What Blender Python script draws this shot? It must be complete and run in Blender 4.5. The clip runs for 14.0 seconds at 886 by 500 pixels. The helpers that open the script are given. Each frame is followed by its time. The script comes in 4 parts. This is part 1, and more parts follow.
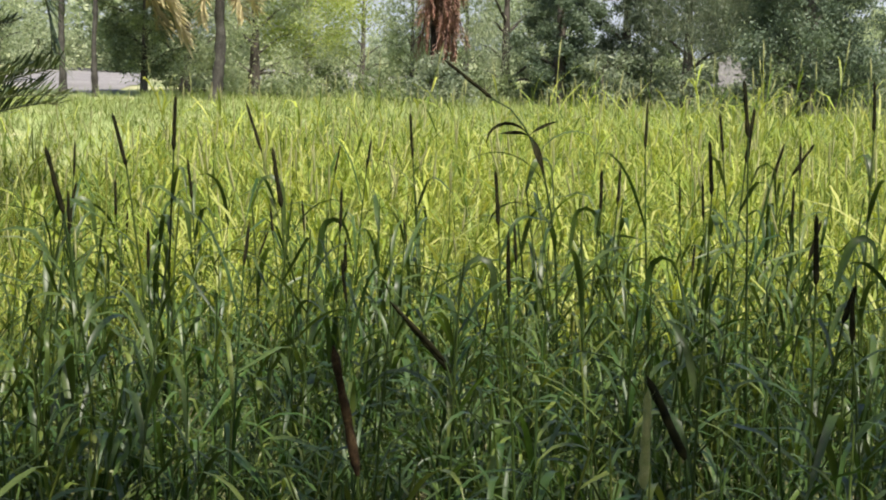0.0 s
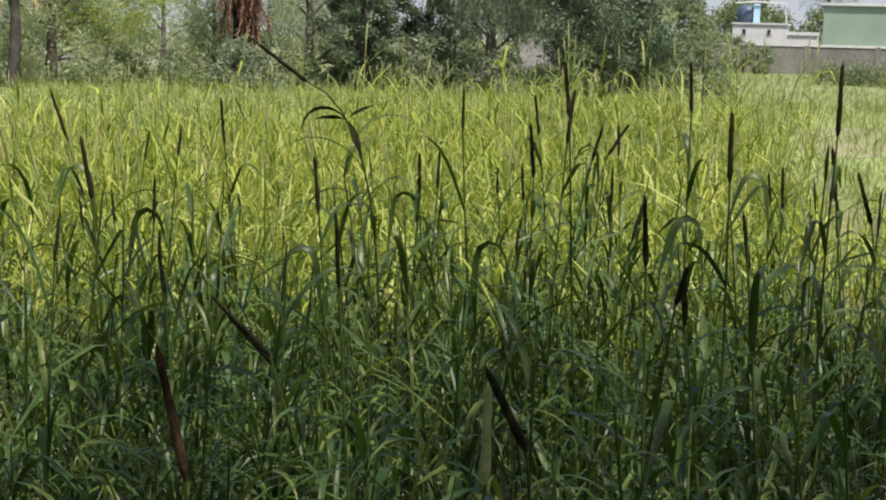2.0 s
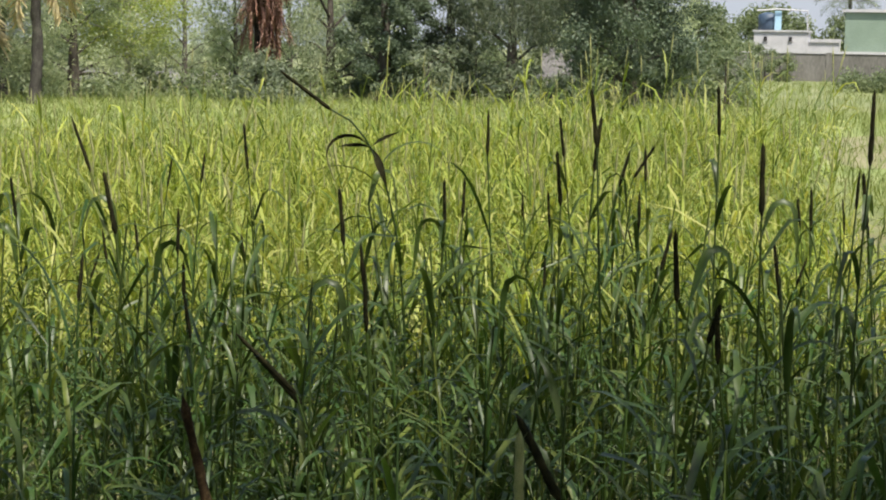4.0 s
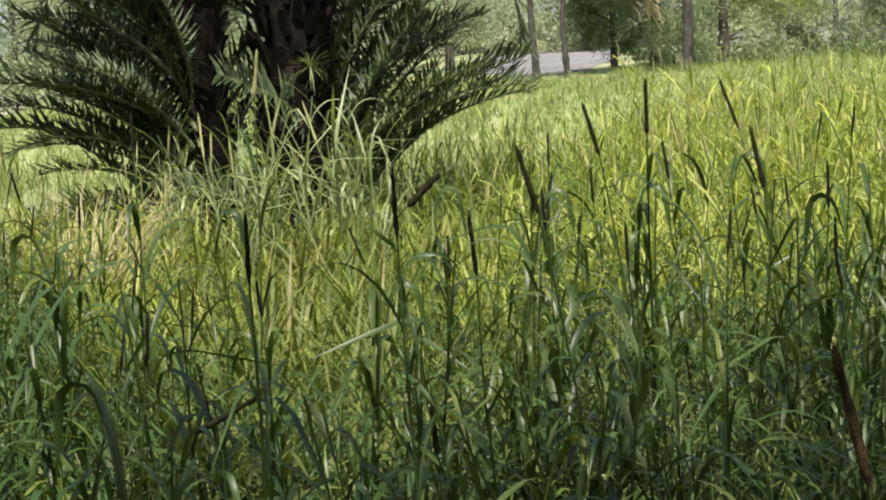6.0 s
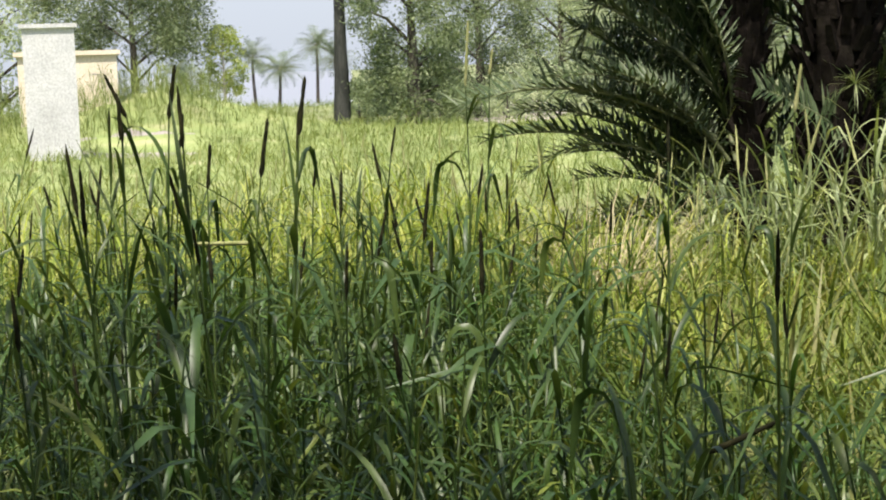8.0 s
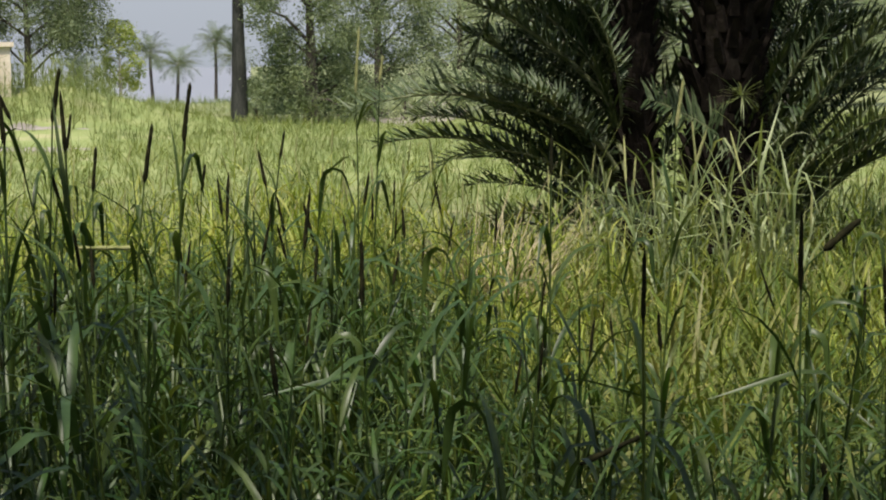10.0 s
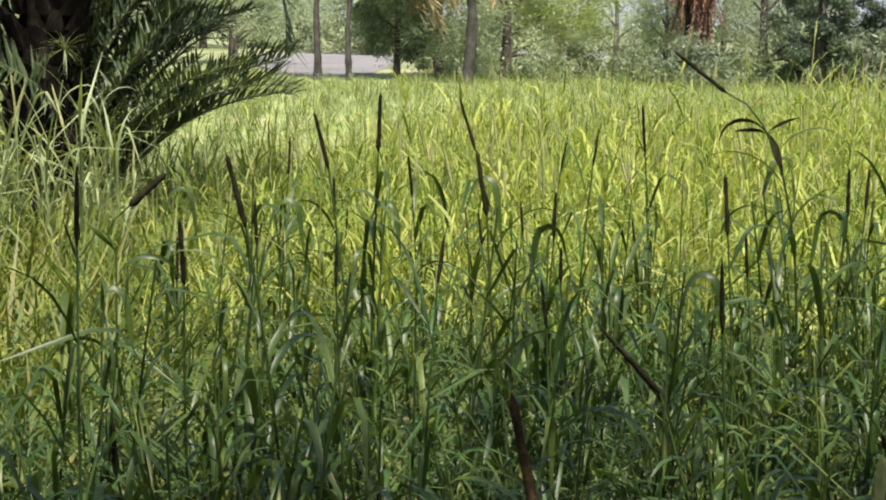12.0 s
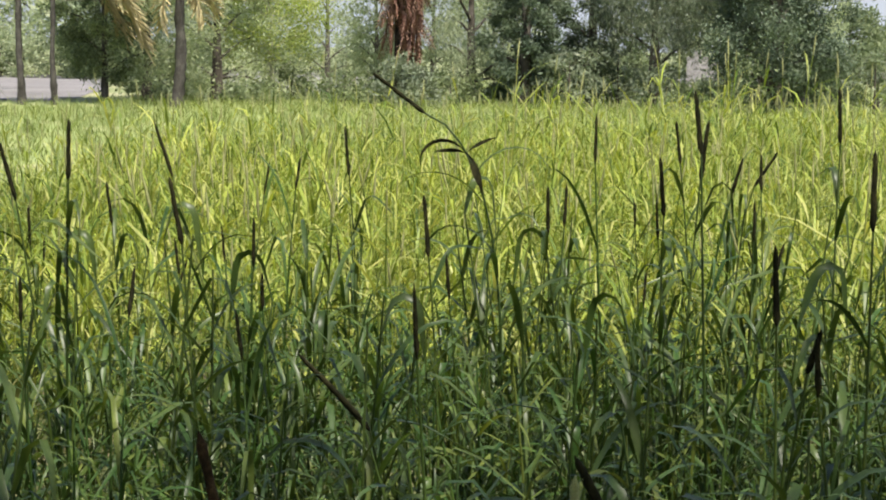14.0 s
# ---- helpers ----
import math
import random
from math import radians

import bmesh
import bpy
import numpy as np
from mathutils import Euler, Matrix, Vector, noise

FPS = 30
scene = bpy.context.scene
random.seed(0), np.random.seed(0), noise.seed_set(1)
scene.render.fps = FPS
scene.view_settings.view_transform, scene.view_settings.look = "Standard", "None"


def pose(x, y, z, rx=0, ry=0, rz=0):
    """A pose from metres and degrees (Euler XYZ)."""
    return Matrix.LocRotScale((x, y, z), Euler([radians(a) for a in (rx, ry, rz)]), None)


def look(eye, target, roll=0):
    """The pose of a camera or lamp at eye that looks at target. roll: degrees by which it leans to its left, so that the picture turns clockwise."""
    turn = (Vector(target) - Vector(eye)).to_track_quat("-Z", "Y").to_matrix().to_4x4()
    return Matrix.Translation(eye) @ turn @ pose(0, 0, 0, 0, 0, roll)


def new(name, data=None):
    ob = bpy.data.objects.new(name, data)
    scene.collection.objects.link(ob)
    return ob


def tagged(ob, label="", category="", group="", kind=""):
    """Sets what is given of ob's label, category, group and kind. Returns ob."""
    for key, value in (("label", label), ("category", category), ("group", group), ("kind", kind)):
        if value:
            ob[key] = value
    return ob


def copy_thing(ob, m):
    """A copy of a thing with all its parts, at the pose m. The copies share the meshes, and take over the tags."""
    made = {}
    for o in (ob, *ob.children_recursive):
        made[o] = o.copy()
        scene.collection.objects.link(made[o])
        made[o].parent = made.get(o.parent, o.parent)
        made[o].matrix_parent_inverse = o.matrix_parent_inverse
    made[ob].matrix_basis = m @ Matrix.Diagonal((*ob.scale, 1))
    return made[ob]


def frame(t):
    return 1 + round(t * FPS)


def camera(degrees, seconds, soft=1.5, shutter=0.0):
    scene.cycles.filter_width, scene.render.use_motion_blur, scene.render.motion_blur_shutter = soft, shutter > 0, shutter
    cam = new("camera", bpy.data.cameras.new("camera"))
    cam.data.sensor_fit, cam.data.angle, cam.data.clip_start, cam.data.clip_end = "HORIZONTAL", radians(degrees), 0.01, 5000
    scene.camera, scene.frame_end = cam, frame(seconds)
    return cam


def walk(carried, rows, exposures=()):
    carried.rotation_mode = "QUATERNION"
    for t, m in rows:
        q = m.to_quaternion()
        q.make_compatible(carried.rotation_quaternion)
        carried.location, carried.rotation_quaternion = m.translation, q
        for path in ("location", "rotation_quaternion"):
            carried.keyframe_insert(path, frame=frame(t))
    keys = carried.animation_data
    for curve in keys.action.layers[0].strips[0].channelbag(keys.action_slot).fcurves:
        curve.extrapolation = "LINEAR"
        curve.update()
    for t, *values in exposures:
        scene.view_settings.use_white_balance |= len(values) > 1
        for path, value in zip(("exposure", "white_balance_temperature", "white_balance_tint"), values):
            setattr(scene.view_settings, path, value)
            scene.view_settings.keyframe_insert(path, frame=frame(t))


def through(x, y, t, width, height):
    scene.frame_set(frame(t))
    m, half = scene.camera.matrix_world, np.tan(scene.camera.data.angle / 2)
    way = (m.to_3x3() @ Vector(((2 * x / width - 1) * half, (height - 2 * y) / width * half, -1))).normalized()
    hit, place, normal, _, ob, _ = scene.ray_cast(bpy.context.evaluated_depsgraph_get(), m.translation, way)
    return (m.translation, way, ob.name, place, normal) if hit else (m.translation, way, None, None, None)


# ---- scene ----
# ---- camera and walk ----
# seconds, eye x y z, heading (degrees right of +y), tilt, lean
PATH = [
    (0, -0.009, -0.259, 1.615, 0.00, -6.90, 1.95),
    (0.5, -0.017, -0.205, 1.623, 3.33, -5.76, 0.95),
    (1, -0.042, -0.139, 1.614, 5.82, -6.33, 1.37),
    (1.5, -0.048, -0.115, 1.608, 6.61, -6.94, 1.71),
    (2, -0.051, -0.117, 1.609, 6.71, -7.27, 1.47),
    (2.2, -0.052, -0.115, 1.607, 6.43, -7.53, 1.68),
    (2.6, -0.052, -0.108, 1.614, 6.38, -7.71, 1.87),
    (3, -0.054, -0.091, 1.630, 6.86, -7.56, 1.73),
    (3.4, -0.057, -0.071, 1.649, 7.19, -7.27, 1.43),
    (3.8, -0.059, -0.053, 1.666, 6.69, -7.01, 1.11),
    (4.3, -0.060, -0.043, 1.676, 3.83, -7.00, 0.94),
    (4.5, -0.039, -0.032, 1.670, 1.77, -7.11, 0.95),
    (5, -0.024, -0.016, 1.663, -3.58, -7.13, -0.27),
    (5.5, -0.026, -0.015, 1.661, -9.50, -7.83, -2.56),
    (6, -0.041, -0.028, 1.641, -16.60, -7.67, -3.78),
    (6.5, -0.043, -0.013, 1.639, -22.04, -8.12, -3.01),
    (7, -0.059, 0.010, 1.638, -26.31, -8.34, -2.06),
    (7.5, -0.081, 0.033, 1.634, -29.35, -7.53, -2.10),
    (7.7, -0.077, 0.036, 1.636, -32.00, -6.66, -2.00),
    (8, -0.073, 0.035, 1.638, -34.71, -6.36, -1.88),
    (8.4, -0.059, 0.031, 1.644, -36.66, -6.01, -1.76),
    (8.75, -0.043, 0.027, 1.651, -37.01, -5.79, -1.66),
    (9.1, -0.026, 0.022, 1.659, -36.30, -5.68, -1.53),
    (9.5, -0.012, 0.019, 1.665, -34.48, -5.74, -1.30),
    (9.8, -0.009, 0.018, 1.667, -32.56, -5.96, -1.04),
    (10, -0.008, 0.023, 1.672, -31.15, -6.44, -0.59),
    (10.5, 0.015, 0.038, 1.660, -25.12, -7.50, -0.46),
    (11, 0.053, 0.082, 1.649, -18.60, -7.99, -0.32),
    (11.5, 0.082, 0.127, 1.659, -13.24, -7.74, 0.85),
    (12, 0.089, 0.188, 1.658, -8.82, -7.82, 1.30),
    (12.5, 0.084, 0.260, 1.656, -5.39, -7.60, 1.08),
    (13, 0.098, 0.262, 1.663, -3.08, -7.37, 0.97),
    (13.5, 0.123, 0.291, 1.657, -1.00, -7.13, 0.73),
    (14, 0.138, 0.281, 1.661, 0.91, -6.92, 0.86),
]
cam = camera(29.82, 14.0, soft=2.0)


def gaze(row):
    t, x, y, z, yaw, tilt, lean = row
    a, e = radians(yaw), radians(tilt)
    way = Vector((math.sin(a) * math.cos(e), math.cos(a) * math.cos(e), math.sin(e)))
    eye = Vector((x, y, z))
    return t, look(eye, eye + way * 10, lean)


walk(cam, [gaze(r) for r in PATH], exposures=[(0, 1.0, 6600, 12.5), (1, .55, 6600, 12.5), (2, .68, 6600, 12.5), (4.5, .78, 6600, 12.5), (5, .84, 6600, 12.5), (6, .95, 6600, 12.5), (7, 1.2, 6600, 12.5), (7.7, 1.1, 6600, 12.5), (9.8, .3, 6600, 12.5), (10.5, .8, 6600, 12.5), (11.5, 1.05, 6600, 12.5), (12.5, 1.0, 6600, 12.5), (14, .95, 6600, 12.5)])

# ---- world and sun ----
SUN_EL, SUN_AZ = 62.0, 160.0      # height, and compass direction it comes from, clockwise from +y
world = bpy.data.worlds.new("sky")
scene.world = world
world.use_nodes = True
wn = world.node_tree
sky = wn.nodes.new("ShaderNodeTexSky")
sky.sky_type, sky.sun_disc = "NISHITA", False
sky.sun_elevation, sky.sun_rotation = radians(SUN_EL), radians(SUN_AZ)
sky.air_density, sky.dust_density, sky.ozone_density = 0.8, 2.0, 1.0
# pale haze that whitens the sky towards the horizon
geo, sep = wn.nodes.new("ShaderNodeTexCoord"), wn.nodes.new("ShaderNodeSeparateXYZ")
veil, blend = wn.nodes.new("ShaderNodeMapRange"), wn.nodes.new("ShaderNodeMix")
veil.inputs["From Min"].default_value, veil.inputs["From Max"].default_value = 0.02, 0.38
veil.inputs["To Min"].default_value, veil.inputs["To Max"].default_value = 0.92, 0.0
veil.interpolation_type = "SMOOTHSTEP"
blend.data_type = "RGBA"
blend.inputs[7].default_value = (2.45, 2.72, 3.1, 1)
wn.links.new(geo.outputs["Generated"], sep.inputs[0])
wn.links.new(sep.outputs["Z"], veil.inputs["Value"])
wn.links.new(veil.outputs[0], blend.inputs[0])
wn.links.new(sky.outputs[0], blend.inputs[6])
wn.links.new(blend.outputs[2], wn.nodes["Background"].inputs[0])
wn.nodes["Background"].inputs[1].default_value = 0.14
sun = new("sun", bpy.data.lights.new("sun", "SUN"))
sun.data.energy, sun.data.angle, sun.data.color = 4.6, radians(0.6), (1.0, 0.95, 0.86)
sa, se = radians(SUN_AZ), radians(SUN_EL)
sun_way = Vector((math.sin(sa) * math.cos(se), math.cos(sa) * math.cos(se), math.sin(se)))
sun.matrix_world = look(sun_way * 60, (0, 0, 0))


# ---- small helpers ----
def spot(az, d, z=0.0):
    a = radians(az)
    return Vector((d * math.sin(a), d * math.cos(a), z))


def mesh_of(name, V, F, slots=(), mi=None, smooth=True):
    """A mesh from arrays of vertices and four-cornered faces."""
    V, F = np.asarray(V, float).reshape(-1, 3), np.asarray(F, int).reshape(-1, 4)
    me = bpy.data.meshes.new(name)
    me.vertices.add(len(V))
    me.vertices.foreach_set("co", V.ravel())
    me.loops.add(F.size)
    me.loops.foreach_set("vertex_index", F.ravel())
    me.polygons.add(len(F))
    me.polygons.foreach_set("loop_start", np.arange(0, F.size, 4))
    for m in slots:
        me.materials.append(m)
    if mi is not None:
        me.polygons.foreach_set("material_index", np.asarray(mi, int))
    me.polygons.foreach_set("use_smooth", np.full(len(F), smooth))
    me.update(calc_edges=True)
    me.validate()
    return me


def join(pieces):
    """Joins (V, F, m) pieces into one."""
    Vs, Fs, Ms, n = [], [], [], 0
    for V, F, m in pieces:
        Vs.append(V), Fs.append(np.asarray(F) + n), Ms.append(np.full(len(F), m) if np.isscalar(m) else m)
        n += len(V)
    return np.concatenate(Vs), np.concatenate(Fs), np.concatenate(Ms)


def stamp(templates, xs, ys, zs, turns, scales, leans, which, rng):
    """Sets many copies of a few templates into one pair of arrays."""
    Vs, Fs, Ms, n = [], [], [], 0
    for k, (V, F, M) in enumerate(templates):
        s = np.nonzero(which == k)[0]
        if not len(s):
            continue
        c, sn = np.cos(turns[s])[:, None], np.sin(turns[s])[:, None]
        P = V[None] * scales[s][:, None, None]
        X = P[..., 0] * c - P[..., 1] * sn + P[..., 2] * leans[s, 0:1]
        Y = P[..., 0] * sn + P[..., 1] * c + P[..., 2] * leans[s, 1:2]
        W = np.stack([X + xs[s][:, None], Y + ys[s][:, None], P[..., 2] + zs[s][:, None]], -1)
        Vs.append(W.reshape(-1, 3))
        Fs.append((F[None] + (np.arange(len(s)) * len(V))[:, None, None] + n).reshape(-1, 4))
        Ms.append(np.tile(M, len(s)))
        n += len(s) * len(V)
    return np.concatenate(Vs), np.concatenate(Fs), np.concatenate(Ms)


def part(name, me, parent, label="", m=None):
    ob = new(name, me)
    ob.parent = parent
    if m is not None:
        ob.matrix_basis = m
    return tagged(ob, label)


def thing(name, at, label, category, group="", kind=""):
    ob = new(name)
    ob.location = at
    ob.empty_display_size = 0.1
    return tagged(ob, label, category, group, kind)


def tube(path, radii, sides=6, m=0, jitter=0.0, rng=None):
    """A round, tapering limb along a path."""
    path = np.asarray(path, float)
    n = len(path)
    tang = np.gradient(path, axis=0)
    tang /= np.linalg.norm(tang, axis=1, keepdims=True) + 1e-9
    ref = np.array([0.0, 1.0, 0.0]) if abs(tang[0, 1]) < 0.8 else np.array([1.0, 0, 0])
    a = np.cross(tang, ref)
    a /= np.linalg.norm(a, axis=1, keepdims=True) + 1e-9
    b = np.cross(tang, a)
    th = np.arange(sides) * 2 * math.pi / sides
    R = np.asarray(radii, float)[:, None] * np.ones(sides)
    if jitter:
        R = R * (1 + jitter * rng.uniform(-1, 1, R.shape))
    V = path[:, None] + R[..., None] * (np.cos(th)[None, :, None] * a[:, None] + np.sin(th)[None, :, None] * b[:, None])
    F = [(i * sides + j, i * sides + (j + 1) % sides, (i + 1) * sides + (j + 1) % sides, (i + 1) * sides + j)
         for i in range(n - 1) for j in range(sides)]
    return V.reshape(-1, 3), np.array(F), m


def ribbon(start, way, length, width, bend, n=5, fold=0.25, twist=0.0, m=0, flat=False, power=1.4, knee=None):
    """A leaf blade that leaves start along way and bends down by bend radians (all at its knee, if it has one), folded along its midrib."""
    way = np.asarray(way, float) / np.linalg.norm(way)
    h = np.array([way[0], way[1], 0.0])
    h = h / (np.linalg.norm(h) + 1e-9) if np.linalg.norm(h) > 1e-4 else np.array([1.0, 0, 0])
    e0 = math.asin(max(-1, min(1, way[2])))
    side0 = np.array([-h[1], h[0], 0.0])
    p, pts, sides, ups, wid = np.asarray(start, float), [], [], [], []
    for i in range(n + 1):
        s = i / n
        k = min(1, max(0, (s - knee + .16) / .34)) if knee else 0
        e = e0 - bend * (k * k * (3 - 2 * k) if knee else s ** power)
        d = h * math.cos(e) + np.array([0, 0, math.sin(e)])
        if i:
            p = p + d * (length / n)
        up = np.cross(d, side0)
        c, sn = math.cos(twist * s), math.sin(twist * s)
        pts.append(p), sides.append(side0 * c + up * sn), ups.append(up * c - side0 * sn)
        wid.append(width * 0.5 * max(0.06, (min(1, 0.45 + 2.2 * s)) * (1 - s ** 2.2)))
    pts, sides, ups, wid = np.array(pts), np.array(sides), np.array(ups), np.array(wid)[:, None]
    L, R = pts + sides * wid + ups * wid * fold, pts - sides * wid + ups * wid * fold
    if flat:
        V = np.stack([L, R], 1).reshape(-1, 3)
        F = [(2 * i, 2 * i + 1, 2 * i + 3, 2 * i + 2) for i in range(n)]
    else:
        V = np.stack([L, pts, R], 1).reshape(-1, 3)
        F = [q for i in range(n) for q in ((3 * i, 3 * i + 1, 3 * i + 4, 3 * i + 3), (3 * i + 1, 3 * i + 2, 3 * i + 5, 3 * i + 4))]
    return V, np.array(F), m


def box(x0, x1, y0, y1, z0, z1, m=0):
    V = np.array([(x, y, z) for z in (z0, z1) for y in (y0, y1) for x in (x0, x1)], float)
    F = np.array([(0, 2, 3, 1), (4, 5, 7, 6), (0, 1, 5, 4), (2, 6, 7, 3), (0, 4, 6, 2), (1, 3, 7, 5)])
    return V, F, m


# ---- materials ----
def nodes_of(name):
    m = bpy.data.materials.new(name)
    m.use_nodes = True
    nt = m.node_tree
    return m, nt, nt.nodes["Principled BSDF"]


def ramp(nt, fac, stops):
    r = nt.nodes.new("ShaderNodeValToRGB")
    els = r.color_ramp.elements
    while len(els) < len(stops):
        els.new(0.5)
    for e, (p, c) in zip(els, stops):
        e.position, e.color = p, (*c, 1)
    nt.links.new(fac, r.inputs[0])
    return r.outputs[0]


def noise_tex(nt, scale, detail=4, rough=0.6, stretch=(1, 1, 1)):
    co, mp, nz = nt.nodes.new("ShaderNodeTexCoord"), nt.nodes.new("ShaderNodeMapping"), nt.nodes.new("ShaderNodeTexNoise")
    mp.inputs["Scale"].default_value = stretch
    nz.inputs["Scale"].default_value, nz.inputs["Detail"].default_value, nz.inputs["Roughness"].default_value = scale, detail, rough
    nt.links.new(co.outputs["Object"], mp.inputs[0])
    nt.links.new(mp.outputs[0], nz.inputs["Vector"])
    return nz.outputs["Fac"]


def mixed(nt, fac, a, b, mode="MIX"):
    x = nt.nodes.new("ShaderNodeMix")
    x.data_type, x.blend_type = "RGBA", mode
    for sock, v in ((x.inputs[0], fac), (x.inputs[6], a), (x.inputs[7], b)):
        if isinstance(v, (int, float)):
            sock.default_value = v
        elif isinstance(v, tuple):
            sock.default_value = (*v, 1)
        else:
            nt.links.new(v, sock)
    return x.outputs[2]


def bumped(nt, bsdf, height, strength=0.4, distance=0.02):
    b = nt.nodes.new("ShaderNodeBump")
    b.inputs["Strength"].default_value, b.inputs["Distance"].default_value = strength, distance
    nt.links.new(height, b.inputs["Height"])
    nt.links.new(b.outputs[0], bsdf.inputs["Normal"])


def leaf_material(name, tones, through=0.35, tint=(1.25, 1.2, 0.55), gloss=0.45, per="island", patch=3.0, shine=0.2):
    """Green blade or leaf: colour by piece and by patch, light passing through it."""
    m, nt, bsdf = nodes_of(name)
    if per == "island":
        rnd = nt.nodes.new("ShaderNodeNewGeometry").outputs["Random Per Island"]
    else:
        rnd = nt.nodes.new("ShaderNodeObjectInfo").outputs["Random"]
    n = len(tones)
    col = ramp(nt, rnd, [(i / max(1, n - 1), c) for i, c in enumerate(tones)])
    spotty = noise_tex(nt, patch, 3)
    col = mixed(nt, 0.55, col, ramp(nt, spotty, [(0.3, (0.42, 0.45, 0.42)), (0.7, (0.85, 0.8, 0.62))]), "OVERLAY")
    fine = noise_tex(nt, 90.0, 2)
    col = mixed(nt, 0.25, col, ramp(nt, fine, [(0.3, (0.3, 0.3, 0.3)), (0.7, (0.75, 0.75, 0.7))]), "OVERLAY")
    nt.links.new(col, bsdf.inputs["Base Color"])
    bsdf.inputs["Roughness"].default_value = gloss
    bsdf.inputs["Specular IOR Level"].default_value = shine
    tr = nt.nodes.new("ShaderNodeBsdfTranslucent")
    nt.links.new(mixed(nt, 1.0, col, tint, "MULTIPLY"), tr.inputs[0])
    mx = nt.nodes.new("ShaderNodeMixShader")
    mx.inputs[0].default_value = through
    nt.links.new(bsdf.outputs[0], mx.inputs[1])
    nt.links.new(tr.outputs[0], mx.inputs[2])
    nt.links.new(mx.outputs[0], nt.nodes["Material Output"].inputs[0])
    return m


def rough_material(name, tones, scale=6.0, stretch=(1, 1, 1), rough=0.85, bump=0.5, fine=60.0, depth=0.02):
    m, nt, bsdf = nodes_of(name)
    a, b = noise_tex(nt, scale, 5, 0.65, stretch), noise_tex(nt, fine, 3, 0.6, stretch)
    col = ramp(nt, a, [(0.3 + 0.4 * i / max(1, len(tones) - 1), c) for i, c in enumerate(tones)])
    col = mixed(nt, 0.5, col, ramp(nt, b, [(0.3, (0.3, 0.3, 0.3)), (0.7, (0.7, 0.7, 0.7))]), "OVERLAY")
    nt.links.new(col, bsdf.inputs["Base Color"])
    bsdf.inputs["Roughness"].default_value = rough
    bsdf.inputs["Specular IOR Level"].default_value = 0.06 if rough > 0.8 else 0.4
    bumped(nt, bsdf, b, bump, depth)
    return m


# Near-stand leaf tones are dark: the shade there is put into the colour.
MILLET = leaf_material("millet_leaf_shaded", [(0.02, 0.048, 0.01), (0.036, 0.075, 0.015), (0.055, 0.095, 0.024), (0.1, 0.125, 0.026), (0.042, 0.075, 0.026), (0.03, 0.06, 0.014)], 0.28, gloss=0.42, shine=0.32)
MILLET_DARK = leaf_material("millet_leaf_tall_shaded", [(0.022, 0.046, 0.014), (0.036, 0.068, 0.022), (0.052, 0.085, 0.03)], 0.26, gloss=0.42, shine=0.35)
MILLET_ONE = leaf_material("millet_leaf_single_shaded", [(0.02, 0.04, 0.008), (0.034, 0.06, 0.013), (0.052, 0.08, 0.018), (0.03, 0.05, 0.012)], 0.28, gloss=0.42, shine=0.38, per="object", patch=12)
# Sunlit copy of the same crop: the field's brightness is in the colour.
FIELD = leaf_material("field_blades_sunlit", [(0.042, 0.078, 0.015), (0.1, 0.15, 0.028), (0.178, 0.236, 0.044), (0.265, 0.312, 0.063), (0.335, 0.345, 0.125), (0.13, 0.187, 0.032)], 0.37, tint=(1.26, 1.2, 0.55), patch=0.4)
PATCH = leaf_material("rank_grass_blades", [(0.065, 0.1, 0.022), (0.09, 0.13, 0.028), (0.135, 0.165, 0.045), (0.185, 0.18, 0.075)], 0.38, patch=2)
RANK = leaf_material("rank_grass_tall", [(0.12, 0.165, 0.07), (0.19, 0.24, 0.12), (0.28, 0.315, 0.19)], 0.36, patch=2, shine=0.4)
STRAW = leaf_material("dry_straw", [(0.31, 0.27, 0.18), (0.39, 0.34, 0.235), (0.25, 0.21, 0.13)], 0.1, tint=(1.1, 1, .8), gloss=.7, patch=5)
TURF = leaf_material("short_grass", [(0.1, 0.142, 0.048), (0.14, 0.18, 0.064), (0.195, 0.22, 0.1)], 0.35, patch=0.3)
# Near-black heads: their silhouette in the shade is put into the colour.
HEAD = rough_material("seed_head_shaded", [(0.007, 0.0075, 0.0035), (0.015, 0.015, 0.007), (0.036, 0.033, 0.014)], 30, rough=0.9, fine=400, depth=0.003)
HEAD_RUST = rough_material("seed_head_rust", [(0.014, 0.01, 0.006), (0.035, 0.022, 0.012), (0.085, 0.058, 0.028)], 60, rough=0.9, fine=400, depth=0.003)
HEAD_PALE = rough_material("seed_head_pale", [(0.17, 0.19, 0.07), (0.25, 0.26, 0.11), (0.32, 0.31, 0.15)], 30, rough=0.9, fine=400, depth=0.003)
FROND = leaf_material("palm_leaflet", [(0.028, 0.048, 0.022), (0.054, 0.078, 0.038), (0.105, 0.13, 0.078)], 0.18, gloss=0.42, shine=0.22, patch=4)
FROND_DRY = leaf_material("palm_leaflet_dry", [(0.33, 0.285, 0.16), (0.43, 0.375, 0.235), (0.26, 0.22, 0.12)], 0.25, tint=(1.1, 1, .7), gloss=0.7, patch=4)
SKIRT = leaf_material("palm_skirt_dead", [(0.13, 0.07, 0.055), (0.22, 0.115, 0.09), (0.29, 0.19, 0.155), (0.09, 0.055, 0.045)], 0.15, tint=(1.1, 1, .8), gloss=0.8, patch=3)
RACHIS = rough_material("palm_rachis", [(0.09, 0.11, 0.05), (0.16, 0.16, 0.08)], 8, fine=60, depth=0.004, rough=0.6)
